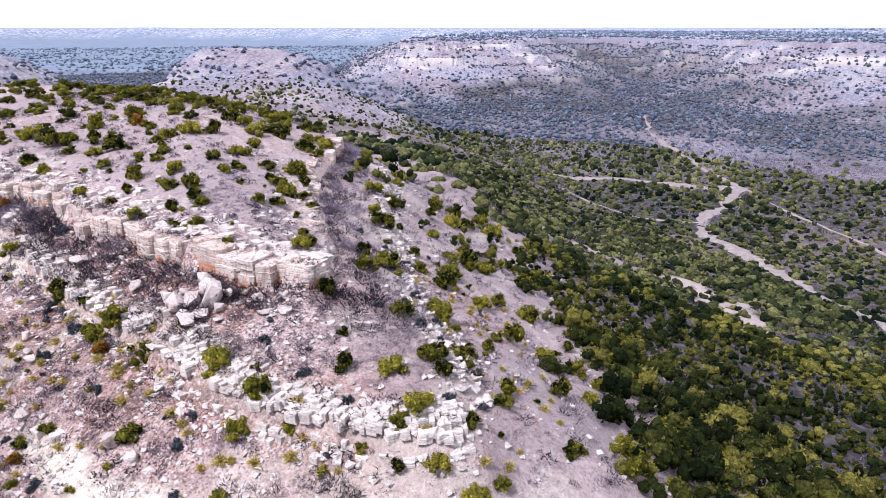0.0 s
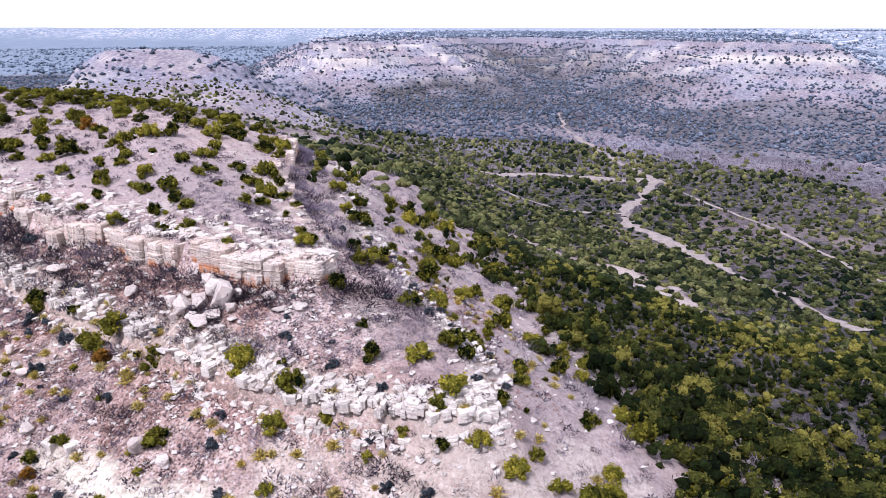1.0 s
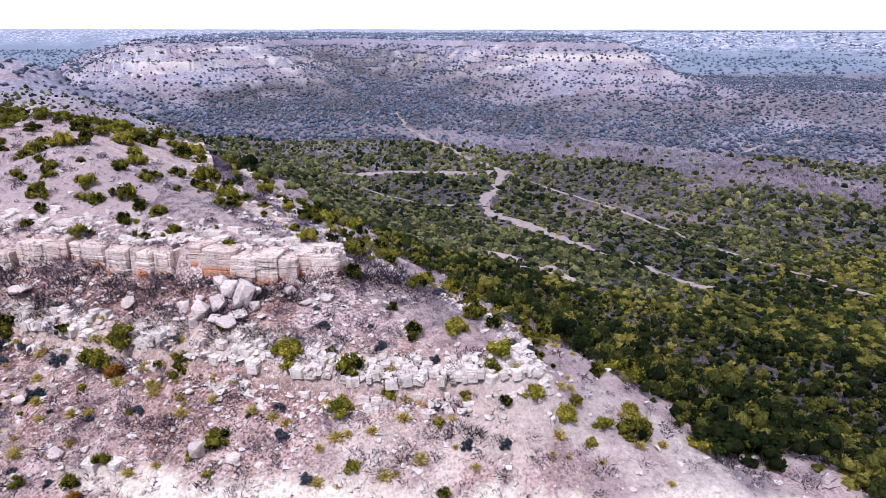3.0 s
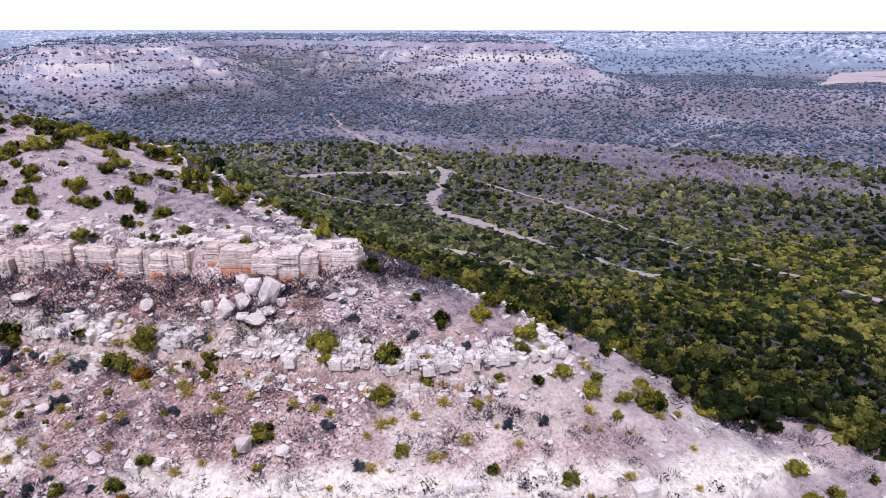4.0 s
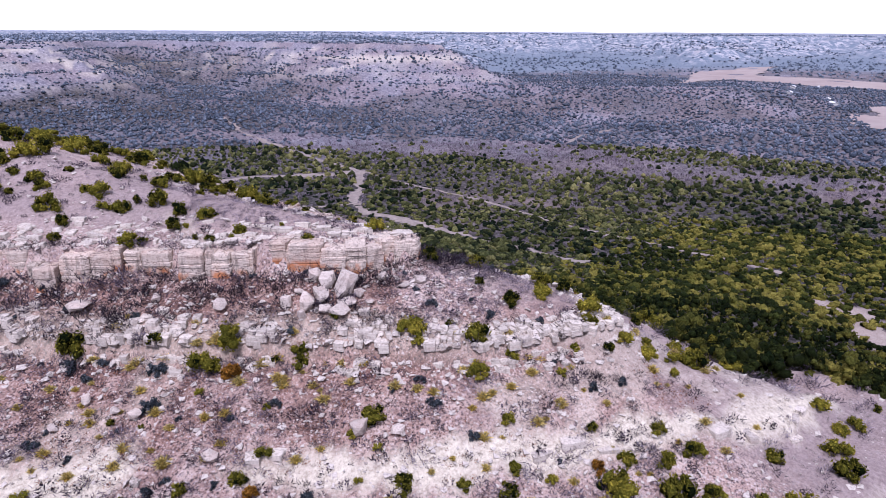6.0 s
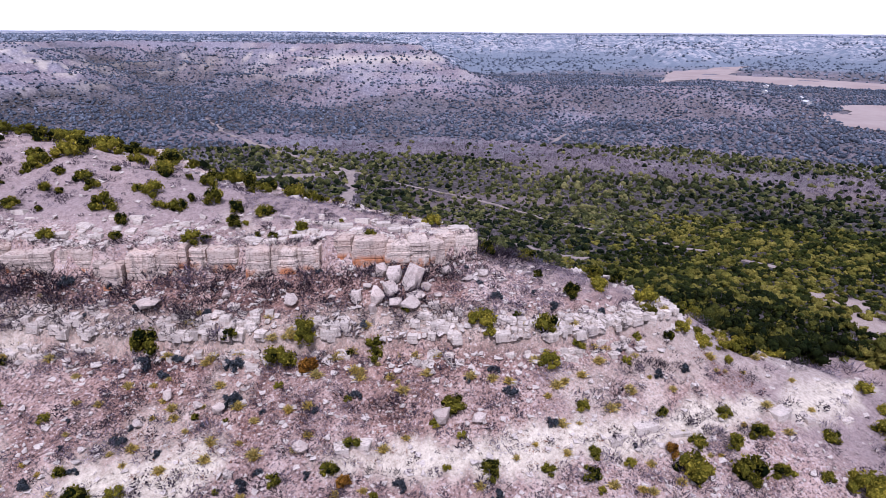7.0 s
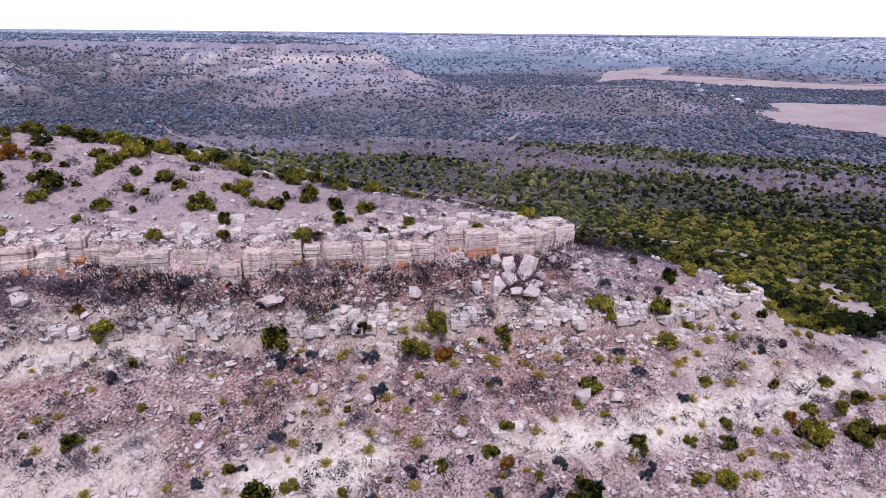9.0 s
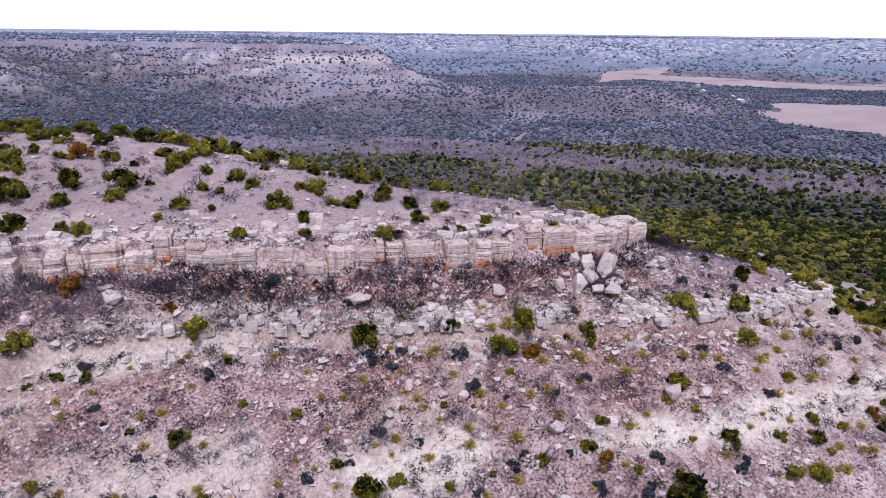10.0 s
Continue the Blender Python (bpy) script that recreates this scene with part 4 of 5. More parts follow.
BLUE_SHRUBS = [(-34.4, 53.8, 1.9), (-33.6, 52.0, 1.1), (-29.7, 49.0, 1.7), (-31.1, 46.5, 1.6), (-24.4, 41.4, 1.1), (-16.0, 34.7, 1.3), (-33.2, 41.1, 1.2), (-37.9, 48.8, 1.3), (-49.5, 65.9, 1.2),
               (-22.0, 30.7, 1.1), (-30.4, 36.5, 1.4), (-28.4, 34.1, 1.4), (-34.1, 60.2, 1.3), (-36.8, 61.9, 1.5)]
SIDE_BUSHES = [(-6.0, 37.3, 1.8), (-1.6, 33.6, 2.6), (-0.5, 39.6, 1.9), (0.9, 41.6, 2.6), (1.8, 30.1, 1.9), (-0.3, 30.9, 1.7), (4.2, 40.0, 1.8), (6.1, 28.4, 2.8), (7.4, 29.4, 2.0), (8.4, 31.6, 1.7), (11.6, 28.0, 2.5), (4.2, 29.3, 1.6), (3.2, 31.4, 1.4), (-6.4, 52.6, 2.2), (-3.0, 45.0, 2.3), (-3.3, 67.7, 1.9), (-0.2, 62.8, 3.6), (3.4, 75.0, 3.2), (8.1, 106.8, 4.0), (-6.7, 40.6, 0.9), (-3.1, 37.0, 2.1), (-0.1, 37.3, 1.7), (-2.6, 32.6, 1.5),
               (6.2, 54.5, 2.7), (1.9, 44.7, 1.6), (3.5, 47.7, 1.4), (1.9, 34.0, 1.4), (3.5, 34.5, 0.7), (6.5, 40.7, 0.6), (8.9, 44.7, 2.2), (12.2, 54.2, 2.6), (11.9, 47.8, 1.8), 
               (-2.6, 30.7, 1.2), (13.5, 42.4, 1.8), (17.7, 47.0, 2.9), (14.2, 38.5, 1.9), (9.2, 66.0, 3.1), (5.8, 65.5, 2.2), (3.8, 62.2, 2.7), (-1.2, 38.7, 1.7), (-8.3, 45.0, 1.8), (-10.9, 49.1, 1.8), (8.3, 35.6, 1.8)]
SIDE_MORE = [(-6.7, 69.8, 3.2), (-9.2, 85.3, 3.0), (-7.3, 110.3, 3.4), (-11.8, 103.2, 3.2), (-1.2, 101.3, 3.4), (1.4, 97.4, 3.1), (2.7, 84.3, 2.3), (-7.1, 86.0, 3.0), 
             (15.9, 38.2, 1.6), (3.9, 37.6, 1.7), (13.9, 46.7, 1.8), (13.8, 52.2, 2.2), (9.0, 54.3, 2.6), (6.5, 114.0, 3.4), (-7.0, 57.0, 2.0), (-8.0, 75.0, 2.4)]
LOWER_BUSHES = [(-26.7, 32.4, 2.6), (-19.6, 28.0, 1.6), (-18.3, 26.7, 1.4), (-9.5, 23.8, 2.9), (-6.7, 21.4, 2.7), (-4.7, 20.1, 1.6), (-0.7, 16.0, 3.4), (7.7, 17.6, 2.4), (5.6, 15.9, 2.4), (11.0, 18.6, 1.6), (13.0, 18.2, 1.7), (12.0, 20.7, 1.8), (17.0, 18.0, 1.0), (-2.2, 18.2, 1.2), (-7.4, 25.0, 1.5), (-4.2, 24.9, 1.4), (-3.4, 22.4, 1.7), (-5.4, 23.4, 1.7), (2.7, 19.7, 1.8), (-24.9, 41.6, 0.8)]
TUFTS = [(-28.8, 49.6), (-23.4, 42.9), (-26.9, 48.2), (-30.5, 50.6), (-17.4, 37.2), (-19.2, 41.0), (-13.0, 35.1), (-8.6, 29.9), (-10.9, 29.8), (-21.7, 39.6), (-21.7, 41.0), (-25.6, 44.4),
         (-25.8, 47.4), (-28.5, 43.3), (-27.4, 42.6), (-25.1, 37.3), (-30.9, 45.9), (-31.8, 42.0), (-18.2, 40.1), (-13.0, 33.0), (-37.4, 47.7), (-33.4, 44.8), (-22.7, 44.4), (-8.7, 32.6),
         (-36.6, 45.4), (-13.2, 24.7), (-16.4, 25.6), (-23.7, 44.7), (-32.8, 53.1), (-30.8, 53.3), (-25.6, 47.6), (-23.3, 42.4)]

rng = np.random.default_rng(21)
green = [bush("juniper", "round green juniper bush on the stony hillside", "bush", "junipers", 100 + k, JUNIPER, clumps=c, wide=w, tall=h, tone=t)
         for k, (c, w, h, t) in enumerate([(13, 1.0, 1.2, 0.6), (15, 1.0, 1.35, 0.42), (11, 1.05, 1.05, 0.78), (15, 0.95, 1.5, 0.38), (10, 1.0, 1.1, 0.68), (14, 1.1, 1.1, 0.52)])]
turning = [bush("oak", "low oak with rust-brown turning leaves", "bush", "turning oaks", 120 + k, OAK, clumps=12, tall=1.4, per_clump=40) for k in range(2)]
bluish = [bush("shrub", "low blue-green shrub among the stones", "bush", "bluish shrubs", 130 + k, BLUISH, clumps=9, tall=1.05, per_clump=34, leaf=0.11, limbs=3) for k in range(2)]
straw = [tuft("grass_tuft", "yellow-green tuft of stiff grass on the slope", "grass tufts", 140 + k, STRAW) for k in range(3)]

set_down(green, LOWER_BUSHES + CAP_BUSHES + CAP_MORE + SLOPE_BUSHES + SIDE_BUSHES + SIDE_MORE, rng)
set_down(turning, OAKS, rng)
set_down(bluish, BLUE_SHRUBS, rng)
set_down(straw, [(x, y, rng.uniform(2.3, 3.3)) for x, y in TUFTS], rng, 0.0)

# the rest of the hill: more junipers on the back of the cap, and tufts between the rocks
taken = np.array([(s[0], s[1]) for s in LOWER_BUSHES + CAP_BUSHES + CAP_MORE + SLOPE_BUSHES + SIDE_BUSHES + SIDE_MORE])


def free_spots(count, x0, x1, y0, y1, apart, accept, rng):
    """Random places at least so far apart from each other and from the bushes named above."""
    got = []
    for _ in range(count * 30):
        p = np.array((rng.uniform(x0, x1), rng.uniform(y0, y1)))
        near = np.vstack([taken] + ([np.array(got)] if got else []))
        if np.min(np.hypot(*(near - p).T)) > apart and accept(p, rng):
            got.append(p)
            if len(got) == count:
                break
    return got


def rear(p, rng):
    gap = line_distance(np.array([p[0]]), np.array([p[1]]), RIM, True)[0]
    return gap < -1.5 and rng.uniform() < ramp(p[1], 84, 112) + (0.25 if p[0] < -46 else 0)


back = free_spots(210, -95, -14, 84, 150, 1.7, rear, rng)


def front_slope(p, rng):
    gap = line_distance(np.array([p[0]]), np.array([p[1]]), LEDGE, True)[0]
    return -2 < gap < 12


def edge(p, rng):
    gap = line_distance(np.array([p[0]]), np.array([p[1]]), RIM, True)[0]
    return -9 < gap < -0.8


def right_side(p, rng):
    rim, ben = (line_distance(np.array([p[0]]), np.array([p[1]]), ring, True)[0] for ring in (RIM, BENCH))
    return rim > 1 and rng.uniform() < ramp(ben, -16, 6)


set_down(green, [(*p, rng.uniform(1.3, 2.8)) for p in free_spots(8, -30, -8, 84, 112, 1.5, edge, rng)], rng)
set_down(green, [(*p, rng.uniform(0.5, 1.2)) for p in free_spots(14, -60, -10, 52, 104, 1.6, lambda p, r: line_distance(p[:1], p[1:], RIM, True)[0] < -1, rng)], rng)
set_down(green, [(*p, rng.uniform(1.2, 3.2)) for p in free_spots(44, -12, 22, 30, 110, 2.0, right_side, rng)], rng)
set_down(green, [(*p, rng.uniform(0.5, 1.1)) for p in free_spots(34, -56, 4, 24, 70, 1.6, front_slope, rng)], rng)
more = free_spots(150, -56, 8, 20, 66, 0.8, front_slope, rng)
set_down(straw, [(p[0], p[1], rng.uniform(1.3, 2.7)) for p in more], rng, 0.0)
set_down(bluish, [(*p, rng.uniform(0.5, 1.2)) for p in free_spots(80, -58, 4, 24, 70, 1.2, lambda p, r: 1 < line_distance(p[:1], p[1:], RIM, True)[0] < 22, rng)], rng)
drop(green + turning + bluish + straw)

# ---- brush, dry grass and the scrub of the valley ----
TRACK_A = [(-30, 262), (17, 263), (52, 266), (70, 267), (91, 258), (115, 254)]
TRACK_B = [(138, 465), (121, 390), (115, 316), (115, 254)]
TRACK_C = [(115, 254), (100, 228), (81, 203), (78, 198)]
TRACK_D = [(81, 203), (72, 205), (54.8, 212), (50, 217), (40, 232)]
TRACK_E = [(250, 250), (284, 270), (300, 273), (325, 277)]
TRACK_F = [(115, 254), (116, 215), (120.5, 185), (121, 165), (120, 136), (122, 117), (125, 101), (129, 70)]
TRACK_G = [(78, 198), (77, 190), (81, 172), (84.5, 156), (87, 138), (90, 122), (92, 106)]
FIELDS = {"near": [(428, 84), (452, 108), (470, 172), (520, 200), (608, 216), (650, 150), (640, 70), (520, 50)],
          "far": [(690, 450), (770, 440), (790, 320), (880, 190), (1000, 120), (980, 200), (900, 330), (900, 470), (1150, 560), (1180, 590), (920, 570)]}
rng = np.random.default_rng(31)


def twigs(rng, count, length, width):
    """A leafless bush of thin bare twigs."""
    spot = unit(rng.normal(size=(count, 3)) + (0, 0, 0.3)) * rng.uniform(0.05, 1.0, (count, 1)) ** 0.5
    start = np.abs(spot * (0, 0, 1)) + spot * (1, 1, 0)
    start = start * length * 0.62
    way = unit(start + (0, 0, 0.3) + 0.4 * rng.normal(size=(count, 3)))
    tip = start + way * length * rng.uniform(0.25, 0.5, (count, 1))
    side = unit(np.cross(way, rng.normal(size=(count, 3)))) * width
    v = np.stack([start - side, start + side, tip], 1).reshape(-1, 3)
    return v, np.arange(count * 3).reshape(-1, 3), np.repeat(rng.uniform(0, 1, count), 3)


def scatter_ground(count, x0, x1, y0, y1, rng):
    x, y = rng.uniform(x0, x1, count), rng.uniform(y0, y1, count)
    z, gaps = land(x, y)
    return x, y, z, gaps


# leafless grey brush on the talus and the rims
bx, by, bz, (rg, lg, bg, *_) = scatter_ground(40000, -68, 30, 16, 150, rng)
chance = 0.24 * (rg > 0) * (1 - 0.7 * nose_turf(bx, by)) + 0.95 * ramp(np.abs(rg - 3.2), 4.4, 1.8) * np.where(bx < -13, 1.0, np.where(by > 47, 0.2, 0.6)) + 0.05 * (rg < 0) + 0.8 * ramp(bx, -20, -32) * (rg > 0) * (lg < 1) + 0.6 * ramp(bx, -19, -25) * (rg > -2) * (rg < 3.5) + 0.6 * (bx > -15) * (by > 47) * ramp(np.abs(rg - 1.3), 2, 0.8)
chance *= (0.2 + 2.0 * ramp(grain(bx, by, 2.6, 91), 0.25, 0.75)) * (1 - 0.8 * lilac_brush(bx, by))
keep = (rng.uniform(size=len(bx)) < chance) & (rg > -30)
bx, by, bz = bx[keep], by[keep], bz[keep]
w = rng.uniform(0.4, 1.35, len(bx)) * np.where(rg[keep] > 0, 1.0, 0.65) * (1 + 0.3 * ramp(np.abs(rg[keep] - 2.2), 3, 1) * (1 + 0.8 * ramp(bx, -22, -32)))
brush = [twigs(rng, 38, 1.0, 0.024) for _ in range(6)]
v, f, t = strew(brush, np.stack([bx, by, bz - 0.05], 1), np.stack([w, 0.8 * w], 1), rng.uniform(0, 6.28, len(bx)), np.clip(1.2 * grain(bx, by, 3, 97) - 0.15 + 0.15 * rng.normal(size=len(bx)), 0.02, 0.95), 0.4, rng)
tagged(new("bare_brush", mesh_of("bare_brush", v, f, BRUSH, False, t)), "leafless grey brush between the rocks", "brush", kind="stuff")

# low pale brush beside the prow and on the nose of the cap
px, py, pz, (rg, lg, bg, *_) = scatter_ground(6500, -26, 4, 34, 64, rng)
keep = (rng.uniform(size=len(px)) < 0.95 * lilac_brush(px, py)) & (np.abs(rg) > 1.2) & (lg < -1.5)
px, py, pz = px[keep], py[keep], pz[keep]
w = rng.uniform(0.22, 0.6, len(px))
v, f, t = strew([twigs(rng, 34, 1.0, 0.03) for _ in range(5)], np.stack([px, py, pz - 0.03], 1), np.stack([w, 0.75 * w], 1), rng.uniform(0, 6.28, len(px)), rng.uniform(0.3, 0.8, len(px)), 0.4, rng)
tagged(new("pale_brush", mesh_of("pale_brush", v, f, PALE_BRUSH, False, t)), "low lilac-grey leafless brush beside the cliff", "brush", kind="stuff")

# low dark shrublets
lx, ly, lz, (rg, lg, bg, *_) = scatter_ground(14500, -68, 28, 16, 140, rng)
keep = rng.uniform(size=len(lx)) < np.where(rg > 0, 0.7, 0.32) * (0.1 + 1.6 * grain(lx, ly, 3.5, 93)) * (1 - 0.85 * nose_turf(lx, ly))
lx, ly, lz = lx[keep], ly[keep], lz[keep]
w = 0.22 + 0.85 * rng.uniform(size=len(lx)) ** 1.5
low_kinds = [join([twigs(rng, 20, 0.95, 0.045), leaves(rng, np.array((0, 0, 0.22)), 0.5, 16, 0.11, 0.55, 0.25)]) for _ in range(7)]
v, f, t = strew(low_kinds, np.stack([lx, ly, lz - 0.02], 1), np.stack([w, 0.85 * w], 1), rng.uniform(0, 6.28, len(lx)), rng.uniform(-0.1, 0.7, len(lx)), 0.5, rng)
tagged(new("low_shrubs", mesh_of("low_shrubs", v, f, SHRUBLET, False, t)), "small grey-purple shrublets over the slope", "brush", kind="stuff")

# dry grass in short pale tufts
gx_, gy_, gz_, (rg, lg, bg, *_) = scatter_ground(26000, -66, 28, 16, 140, rng)
keep = rng.uniform(size=len(gx_)) < (0.25 + 0.6 * grain(gx_, gy_, 3, 95)) * np.where((rg > 0) & (gx_ < -4), 0.5, 0.8)
gx_, gy_, gz_ = gx_[keep], gy_[keep], gz_[keep]
w = rng.uniform(0.18, 0.5, len(gx_))
tufts = [twigs(rng, 14, 1.0, 0.05) for _ in range(4)]
rx, ry, rz, (rg, lg, bg, *_) = scatter_ground(17000, -62, 6, 20, 76, rng)
keep = (rng.uniform(size=len(rx)) < 0.95 * ramp(rough(rx, ry, 8, 99, 3), -0.06, 0.14)) & (lg > -1) & (bg < 1)
rx, ry, rz = rx[keep], ry[keep], rz[keep]
rw = rng.uniform(0.2, 0.5, len(rx))
v, f, t = strew(tufts, np.stack([rx, ry, rz - 0.03], 1), np.stack([rw, 0.7 * rw], 1), rng.uniform(0, 6.28, len(rx)), rng.uniform(0.1, 0.9, len(rx)), 0.4, rng)
tagged(new("rust_grass", mesh_of("rust_grass", v, f, RUST, False, t)), "rust-red dry grass patches on the slope", "grass", kind="stuff")
v, f, t = strew(tufts, np.stack([gx_, gy_, gz_ - 0.03], 1), np.stack([w, 0.8 * w], 1), rng.uniform(0, 6.28, len(gx_)), rng.uniform(0.45, 1.1, len(gx_)), 0.4, rng)
tagged(new("dry_grass", mesh_of("dry_grass", v, f, GRASS, False, t)), "thin pale dry grass over the hill", "grass", kind="stuff")


def tracks_away(x, y):
    d = np.full(np.shape(x), 1e9)
    for line, half in ((TRACK_A, 2.8), (TRACK_B, 0.9), (TRACK_C, 1.7), (TRACK_D, 0.0), (TRACK_E, 0.8), (TRACK_F, 0.2), (TRACK_G, 1.5)):
        d = np.minimum(d, line_distance(x, y, line) - half)
    for ring in FIELDS.values():
        d = np.minimum(d, line_distance(x, y, ring, True))
    return d


def reach(x, y):
    return np.hypot(x + 20, y - 5)


def woods(step, size_lo, size_hi, x0, x1, y0, y1, accept, rng, even=False):
    xs_, ys_ = np.meshgrid(np.arange(x0, x1, step), np.arange(y0, y1, step))
    x = (xs_ + rng.uniform(-0.48, 0.48, xs_.shape) * step).ravel()
    y = (ys_ + rng.uniform(-0.48, 0.48, xs_.shape) * step).ravel()
    first = inside_view(x, y)
    x, y = x[first], y[first]
    z, gaps = land(x, y)
    keep = (rng.uniform(size=len(x)) < accept(x, y, z, gaps)) & (tracks_away(x, y) > 0.3)
    x, y, z = x[keep], y[keep], z[keep]
    w = (size_lo + (size_hi - size_lo) * 1.35 * rng.uniform(size=len(x)) ** 1.7) * (0.75 + 0.5 * grain(x, y, 25, 105))
    w = w if even else w * np.where(reach(x, y) > 215, np.where(z > 14, 0.72, 1.05), 1.02 + 0.28 * ramp(z, 10, 24) + 0.06 * ramp(reach(x, y), 110, 150))
    grey = grey_zone(x, y)
    tone = np.where(rng.uniform(size=len(x)) < 0.11 + 0.1 * ramp(y - 0.25 * x, 70, 110) + 0.7 * grey, rng.uniform(0.72, 0.98, len(x)), np.clip(np.choose(rng.integers(0, 5, len(x)), [rng.normal(0.03, 0.05, len(x)), rng.normal(0.09, 0.06, len(x)), rng.normal(0.24, 0.1, len(x)), rng.normal(0.46, 0.1, len(x)), rng.normal(0.64, 0.08, len(x))]) + 0.3 * (grain(x, y, 35, 107) - 0.5), -0.05, 0.7))
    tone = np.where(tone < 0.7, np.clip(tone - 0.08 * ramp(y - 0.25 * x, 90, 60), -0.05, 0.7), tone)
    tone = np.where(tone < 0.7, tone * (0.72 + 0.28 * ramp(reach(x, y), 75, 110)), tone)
    return np.stack([x, y, z - 0.12 * w], 1), np.stack([w / 2, w / 2 * rng.uniform(0.8, 1.25, len(w))], 1), rng.uniform(0, 6.28, len(x)), tone


def valley_side(x, y, z, gaps):
    """Dense low wood below the near hill."""
    rim, led, ben = gaps[:3]
    open_side = np.where(x + 0.9 * (y - 20) < 19, 0.03, 1.0)
    thick = np.maximum(ramp(ben - 0.14 * np.clip(y - 41, 0, 110) + 9 * rough(x, y, 16, 113, 3), 0, 15), 0.14 * (y > 84) * (rim > 1.5)) * open_side * (0.75 + 0.5 * grain(x, y, 18, 111))
    bare = 1 - bare_earth(x, y)
    thick = thick * np.where((y > 95) & (x < 14), 0.45 + 0.45 * ramp(x, 6, 14), 1)
    return thick * (0.22 + 0.78 * bare) * (reach(x, y) < 215) * (1 - 0.25 * grey_zone(x, y))


def country(x, y, z, gaps):
    """Thinner scrub farther off on the valley floor."""
    thick = (0.72 + 0.55 * grain(x, y, 40, 117)) * (1 - 0.15 * grey_zone(x, y))
    thick = thick * (1 - 0.5 * ramp(z, 16, 24) * (x < 30))
    return thick * (reach(x, y) >= 215) * (reach(x, y) < 360)


def far_country(x, y, z, gaps):
    """Scrub thick on the flats and in the hollow, dotted over the slopes."""
    slope = ramp(z + 6 * rough(x, y, 60, 119, 3), 11, 23) * (1 - 0.75 * bowl_wood(x, y))
    slope = np.maximum(slope, ramp(x - 0.3 * (y - 480), 235, 285) * ramp(x, 580, 500) * ramp(y, 410, 450) * ramp(z, 5, 12))
    thick = (0.75 + 0.4 * grain(x, y, 40, 117)) * (1 - slope) + slope * (0.28 + 0.5 * grain(x, y, 26, 118))
    return thick * (1 - 0.72 * ramp(z, 43, 46)) * (reach(x, y) >= 360) * (reach(x, y) < 950)


def edge_country(x, y, z, gaps):
    """Clumps of scrub on the far plateau and its scarp."""
    return (0.25 + 0.7 * grain(x, y, 60, 116)) * (0.55 + 0.45 * ramp(z, 8, 16)) * (1 - 0.5 * ramp(z, 46, 52)) * (reach(x, y) >= 950) * (reach(x, y) < 2200)


def leafy(rng, clumps, per_clump, leaf):
    """A free-standing crown of leaf sprays, for the wood nearest the hill."""
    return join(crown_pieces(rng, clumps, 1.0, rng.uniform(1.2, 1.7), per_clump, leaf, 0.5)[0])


def far_lump(rng):
    """The plainest crown, for plants a few hundred metres off."""
    v = np.array([(1, 0, 0), (0, 1, 0), (-1, 0, 0), (0, -1, 0), (0, 0, 1), (0, 0, -0.6)], float)
    v = v * (1 + 0.22 * rng.normal(size=(6, 1))) * (0.8, 0.8, 0.6) + (0, 0, 0.5)
    return v, np.array([(0, 1, 4), (1, 2, 4), (2, 3, 4), (3, 0, 4), (1, 0, 5), (2, 1, 5), (3, 2, 5), (0, 3, 5)]), 0.5


def dome(rng, lumps, sprays, leaf):
    """A rounded crown of lumps on a low dome, with loose sprays over it."""
    tall = rng.uniform(0.75, 1.15)
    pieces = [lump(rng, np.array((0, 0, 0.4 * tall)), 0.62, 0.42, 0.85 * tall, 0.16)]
    for n in range(lumps):
        ang, up = 2 * np.pi * (n + rng.uniform(-0.3, 0.3)) / lumps, rng.uniform(0.3, 0.9)
        out = 0.62 * math.sqrt(1 - 0.8 * up * up)
        c = np.array((out * math.cos(ang), out * math.sin(ang), tall * up))
        shade = 0.5 + 0.16 * rng.normal()
        pieces.append(lump(rng, c, rng.uniform(0.24, 0.42), shade, 0.8, 0.2))
        if sprays:
            pieces.append(leaves(rng, c, 0.42, sprays, leaf, shade + 0.08, 0.15))
    return join(pieces)


def plant(name, label, groups, material, noise_amount, rng):
    """One object out of several sets of (templates, places)."""
    made = [strew(kinds, *[a[sel] for a in places], noise_amount, rng) for kinds, places, sel in groups if sel.any()]
    v, f, t = join(made)
    return tagged(new(name, mesh_of(name, v, f, material, True, t)), label, "scrub", kind="stuff")


cap = np.array(back)
spots = np.c_[cap, ground_height(cap[:, 0], cap[:, 1]) - 0.2]
w = rng.uniform(0.8, 1.8, len(cap))
plant("cap_scrub", "low olive junipers over the rear of the cap", [([leafy(rng, 9, 30, 0.085) for _ in range(6)], (spots, np.stack([w, 0.75 * w], 1), rng.uniform(0, 6.28, len(w)), rng.uniform(0.3, 0.75, len(w))), w > 0)], JUNIPER, 0.3, rng)
green_wood = woods(1.75, 1.9, 3.3, -70, 230, 10, 225, valley_side, rng)
far_off = reach(green_wood[0][:, 0], green_wood[0][:, 1])
leafless = green_wood[3] > 0.7
north = green_wood[0][:, 1] - 0.25 * green_wood[0][:, 0] + rng.normal(size=len(far_off)) * 9 > 84
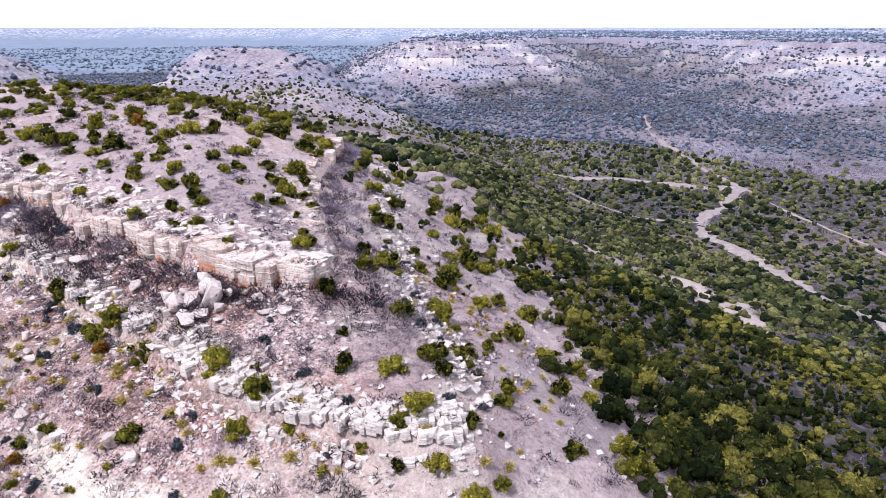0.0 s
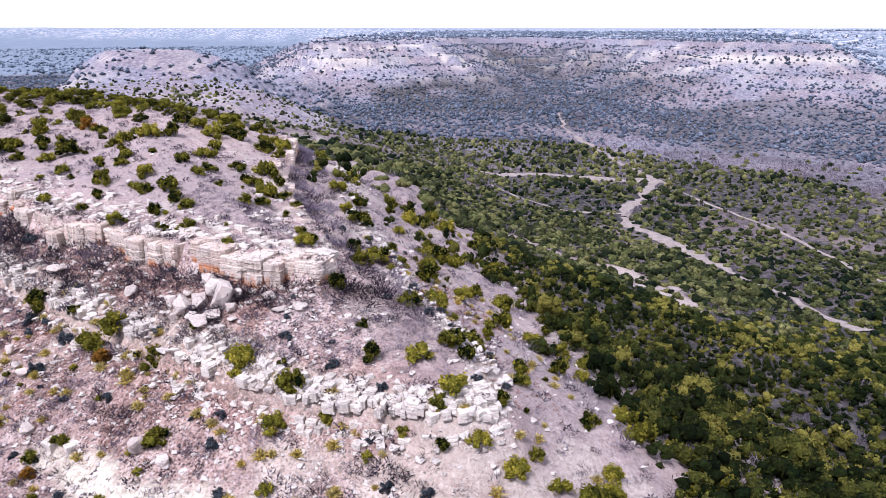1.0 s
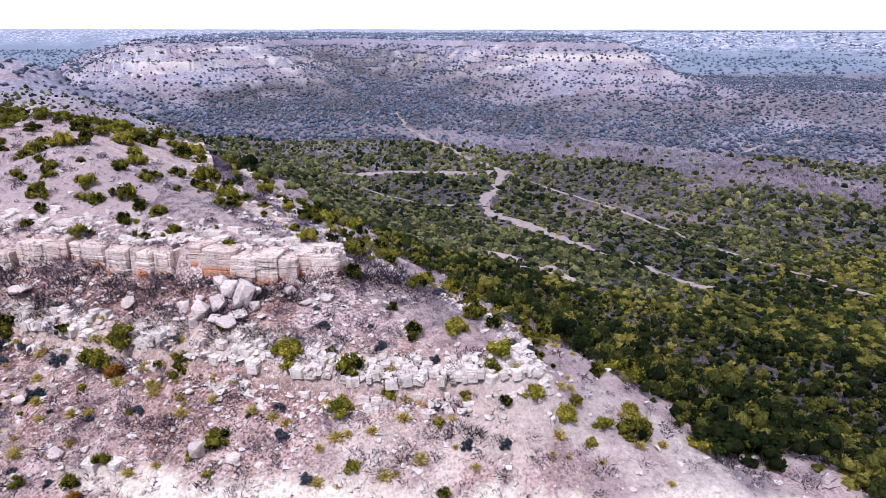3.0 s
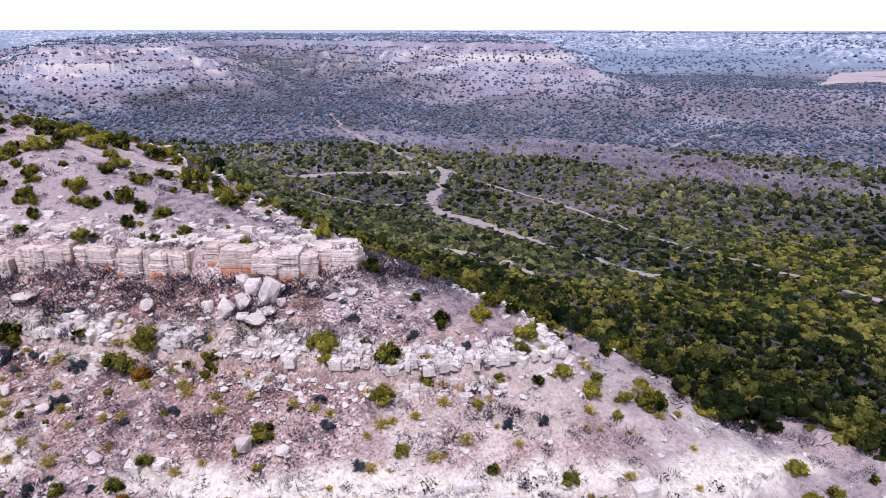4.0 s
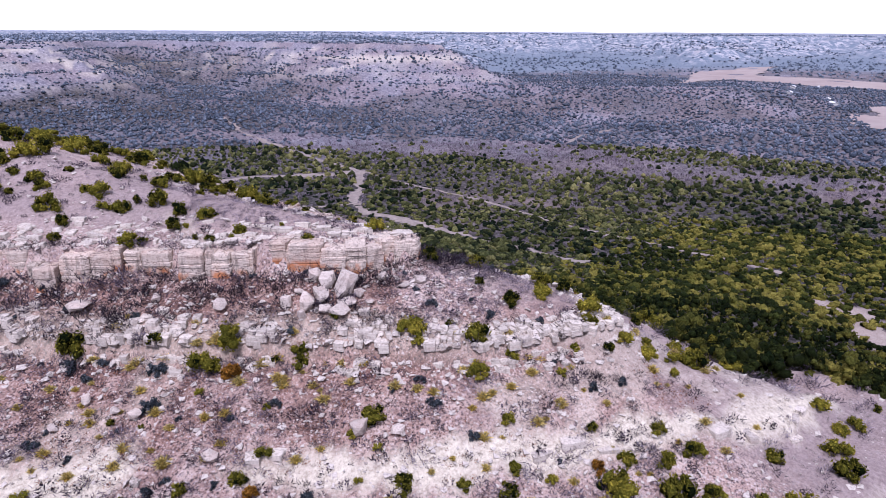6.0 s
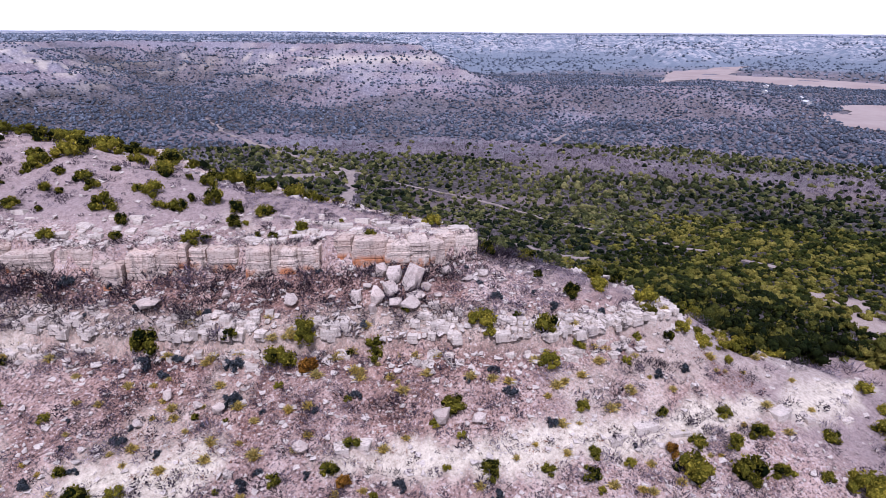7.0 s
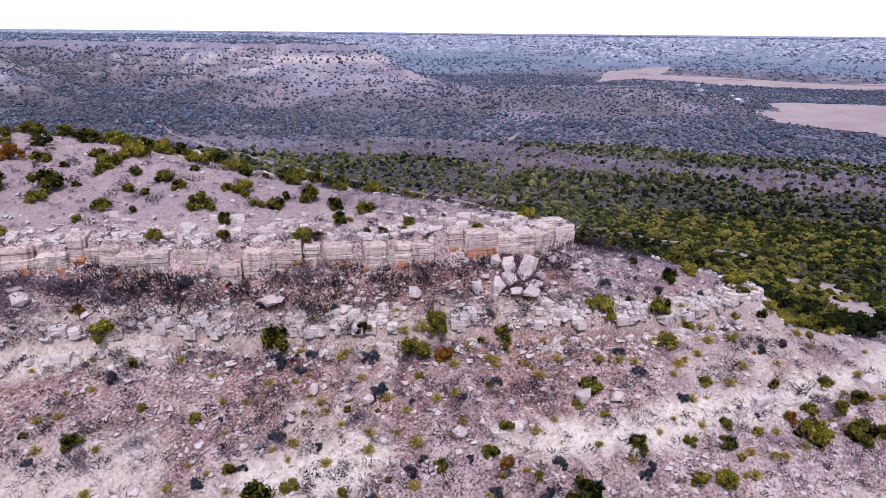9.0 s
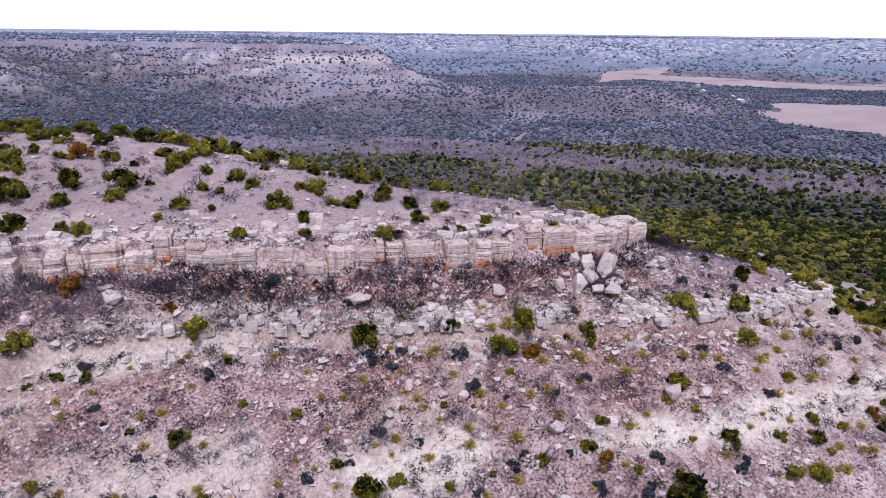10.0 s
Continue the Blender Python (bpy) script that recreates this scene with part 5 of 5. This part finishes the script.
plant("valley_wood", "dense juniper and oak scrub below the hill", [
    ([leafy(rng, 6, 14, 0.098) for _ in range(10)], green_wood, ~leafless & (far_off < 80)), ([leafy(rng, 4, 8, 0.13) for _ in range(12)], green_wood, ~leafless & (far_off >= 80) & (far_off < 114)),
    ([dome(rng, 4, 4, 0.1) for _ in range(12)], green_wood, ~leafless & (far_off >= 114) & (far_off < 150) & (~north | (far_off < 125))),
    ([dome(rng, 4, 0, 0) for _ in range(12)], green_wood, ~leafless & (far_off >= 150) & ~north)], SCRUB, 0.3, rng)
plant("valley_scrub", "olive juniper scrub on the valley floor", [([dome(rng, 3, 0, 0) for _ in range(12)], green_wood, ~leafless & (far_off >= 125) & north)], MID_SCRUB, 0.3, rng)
plant("valley_brush", "leafless grey brush in the valley wood", [([twigs(rng, 80, 0.95, 0.023) for _ in range(5)], (*green_wood[:3], green_wood[3] - 0.45), leafless)], PALE_BRUSH, 0.5, rng)
country_wood = woods(2.7, 2.0, 4.0, -260, 360, -40, 380, country, rng)
far_off = reach(country_wood[0][:, 0], country_wood[0][:, 1])
leafless = country_wood[3] > 0.7
plant("middle_scrub", "olive scrub over the valley floor", [([dome(rng, 2, 0, 0) for _ in range(10)], country_wood, ~leafless & (far_off < 255)), ([dome(rng, 1, 0, 0) for _ in range(10)], country_wood, ~leafless & (far_off >= 255))], MID_SCRUB, 0.5, rng)
far_hazy_wood = woods(3.6, 2.1, 4.1, -560, 1000, -260, 1000, far_country, rng, True)
far_off = reach(far_hazy_wood[0][:, 0], far_hazy_wood[0][:, 1])
far_leafless = far_hazy_wood[3] > 0.7
plant("distant_scrub", "dark scrub dotted over valley and mesa slopes", [([join([far_lump(rng), (lambda l: (l[0] * 0.65 + (*rng.uniform(-0.6, 0.6, 2), 0), l[1], l[2]))(far_lump(rng))]) for _ in range(12)], far_hazy_wood, ~far_leafless & (far_off < 460)), ([far_lump(rng) for _ in range(12)], far_hazy_wood, ~far_leafless & (far_off >= 460))], HAZED_SCRUB, 0.5, rng)
edge_wood = woods(10.5, 3.5, 7.5, -1700, 2600, -1300, 2600, edge_country, rng, True)
plant("plateau_scrub", "scrub on the distant plateau slopes, coloured blue for haze", [([far_lump(rng) for _ in range(12)], edge_wood, edge_wood[3] > -9)], HAZED_PLATEAU, 0.4, rng)
plant("distant_brush", "leafless grey brush on the valley flat", [([twigs(rng, 24, 1.2, 0.08) for _ in range(5)], (*country_wood[:3], country_wood[3] - 0.45), leafless), ([twigs(rng, 18, 1.0, 0.11) for _ in range(5)], (*far_hazy_wood[:3], far_hazy_wood[3] - 0.45), far_leafless & (far_off < 620))], PALE_BRUSH, 0.5, rng)


# ---- dirt tracks and fields ----
def drape(name, line, half, material, label, category, lift=0.12):
    """An uneven strip of bare earth along a line, lying on the ground."""
    line = np.array(line, float)
    length = np.r_[0, np.cumsum(np.linalg.norm(np.diff(line, axis=0), axis=1))]
    q = np.arange(0, length[-1], 1.5)
    c = np.stack([np.interp(q, length, line[:, k]) for k in (0, 1)], 1)
    c += np.stack([2.2 * rough(c[:, 0], c[:, 1], 25, 121), 2.2 * rough(c[:, 0], c[:, 1], 25, 123)], 1)
    d = unit(np.gradient(c, axis=0))
    nrm = np.stack([-d[:, 1], d[:, 0]], 1)
    rows = []
    for k in np.linspace(-1, 1, 5):
        h = half * np.clip(1 + 2.1 * rough(c[:, 0] + 50 * np.sign(k), c[:, 1], 9, 127), 0.25, 2)
        p = c + nrm * (k * h)[:, None]
        rows.append(np.c_[p, ground_height(p[:, 0], p[:, 1]) + lift + 0.25 * (1 - abs(k))])
    v = np.stack(rows, 1)
    idx = np.arange(v.shape[0] * 5).reshape(-1, 5)
    f = np.stack([idx[:-1, :-1], idx[:-1, 1:], idx[1:, 1:], idx[1:, :-1]], -1).reshape(-1, 4)
    return tagged(new(name, mesh_of(name, v.reshape(-1, 3), f, material, True)), label, category, kind="structure")


for line, half in ((TRACK_A, 3.0), (TRACK_B, 1.5), (TRACK_C, 2.4), (TRACK_D, 0.7), (TRACK_E, 1.2), (TRACK_F, 0.75), (TRACK_G, 2.3)):
    drape("road", line, half, DIRT, "pale dirt track through the scrub", "track")

for ring in FIELDS.values():
    x, y = np.meshgrid(np.arange(400, 1220, 3.5), np.arange(40, 640, 3.5))
    gap = line_distance(x + 14 * rough(x, y, 40, 131), y + 14 * rough(x, y, 40, 133), ring, True)
    idx = np.arange(x.size).reshape(x.shape)
    f = np.stack([idx[:-1, :-1], idx[:-1, 1:], idx[1:, 1:], idx[1:, :-1]], -1)[gap[:-1, :-1] < 0].reshape(-1, 4)
    used, f = np.unique(f, return_inverse=True)
    v = np.stack([x, y, ground_height(x.ravel(), y.ravel()).reshape(x.shape) + 0.5], -1).reshape(-1, 3)[used]
    tagged(new("field", mesh_of("field", v, f.reshape(-1, 4), FIELD, True)), "tan ploughed field on the valley floor", "field", kind="structure")


# ---- farm sheds beside the fields ----
def shed(x, y, turn, w, d, h, label):
    root = thing("shed", label, "building", "farm sheds")
    bm = bmesh.new()
    bmesh.ops.create_cube(bm, size=1, matrix=Matrix.Translation((0, 0, h / 2)) @ Matrix.Diagonal((w, d, h, 1)))
    me = bpy.data.meshes.new("wall")
    bm.to_mesh(me)
    bm.free()
    me.materials.append(SHED_WALL)
    part("wall", me, root)
    e, p = 0.5, h + 0.22 * d
    v = [(-w / 2 - e, -d / 2 - e, h - 0.1), (w / 2 + e, -d / 2 - e, h - 0.1), (w / 2 + e, 0, p), (-w / 2 - e, 0, p), (-w / 2 - e, d / 2 + e, h - 0.1), (w / 2 + e, d / 2 + e, h - 0.1)]
    v += [(a, b, c + 0.18) for a, b, c in v]
    f = [(0, 1, 2, 3), (3, 2, 5, 4), (6, 9, 8, 7), (9, 10, 11, 8), (0, 6, 7, 1), (4, 5, 11, 10), (1, 7, 8, 2), (2, 8, 11, 5), (0, 3, 9, 6), (3, 4, 10, 9)]
    part("roof", mesh_of("roof", v, f, SHED_ROOF), root, "pale metal roof")
    root.matrix_world = pose(x, y, float(ground_height(x, y)[0]) - 0.2, 0, 0, turn)


for x, y, turn, w, d, h in ((741, 347, 20, 9, 5, 2.4), (763, 328, 35, 6, 4, 2.2), (636, 268, 10, 5, 4, 2.4), (546, 228, 50, 8, 4, 2.2), (529, 256, 15, 5, 4, 2.2)):
    shed(x, y, turn, w, d, h, "small pale farm shed with a metal roof")
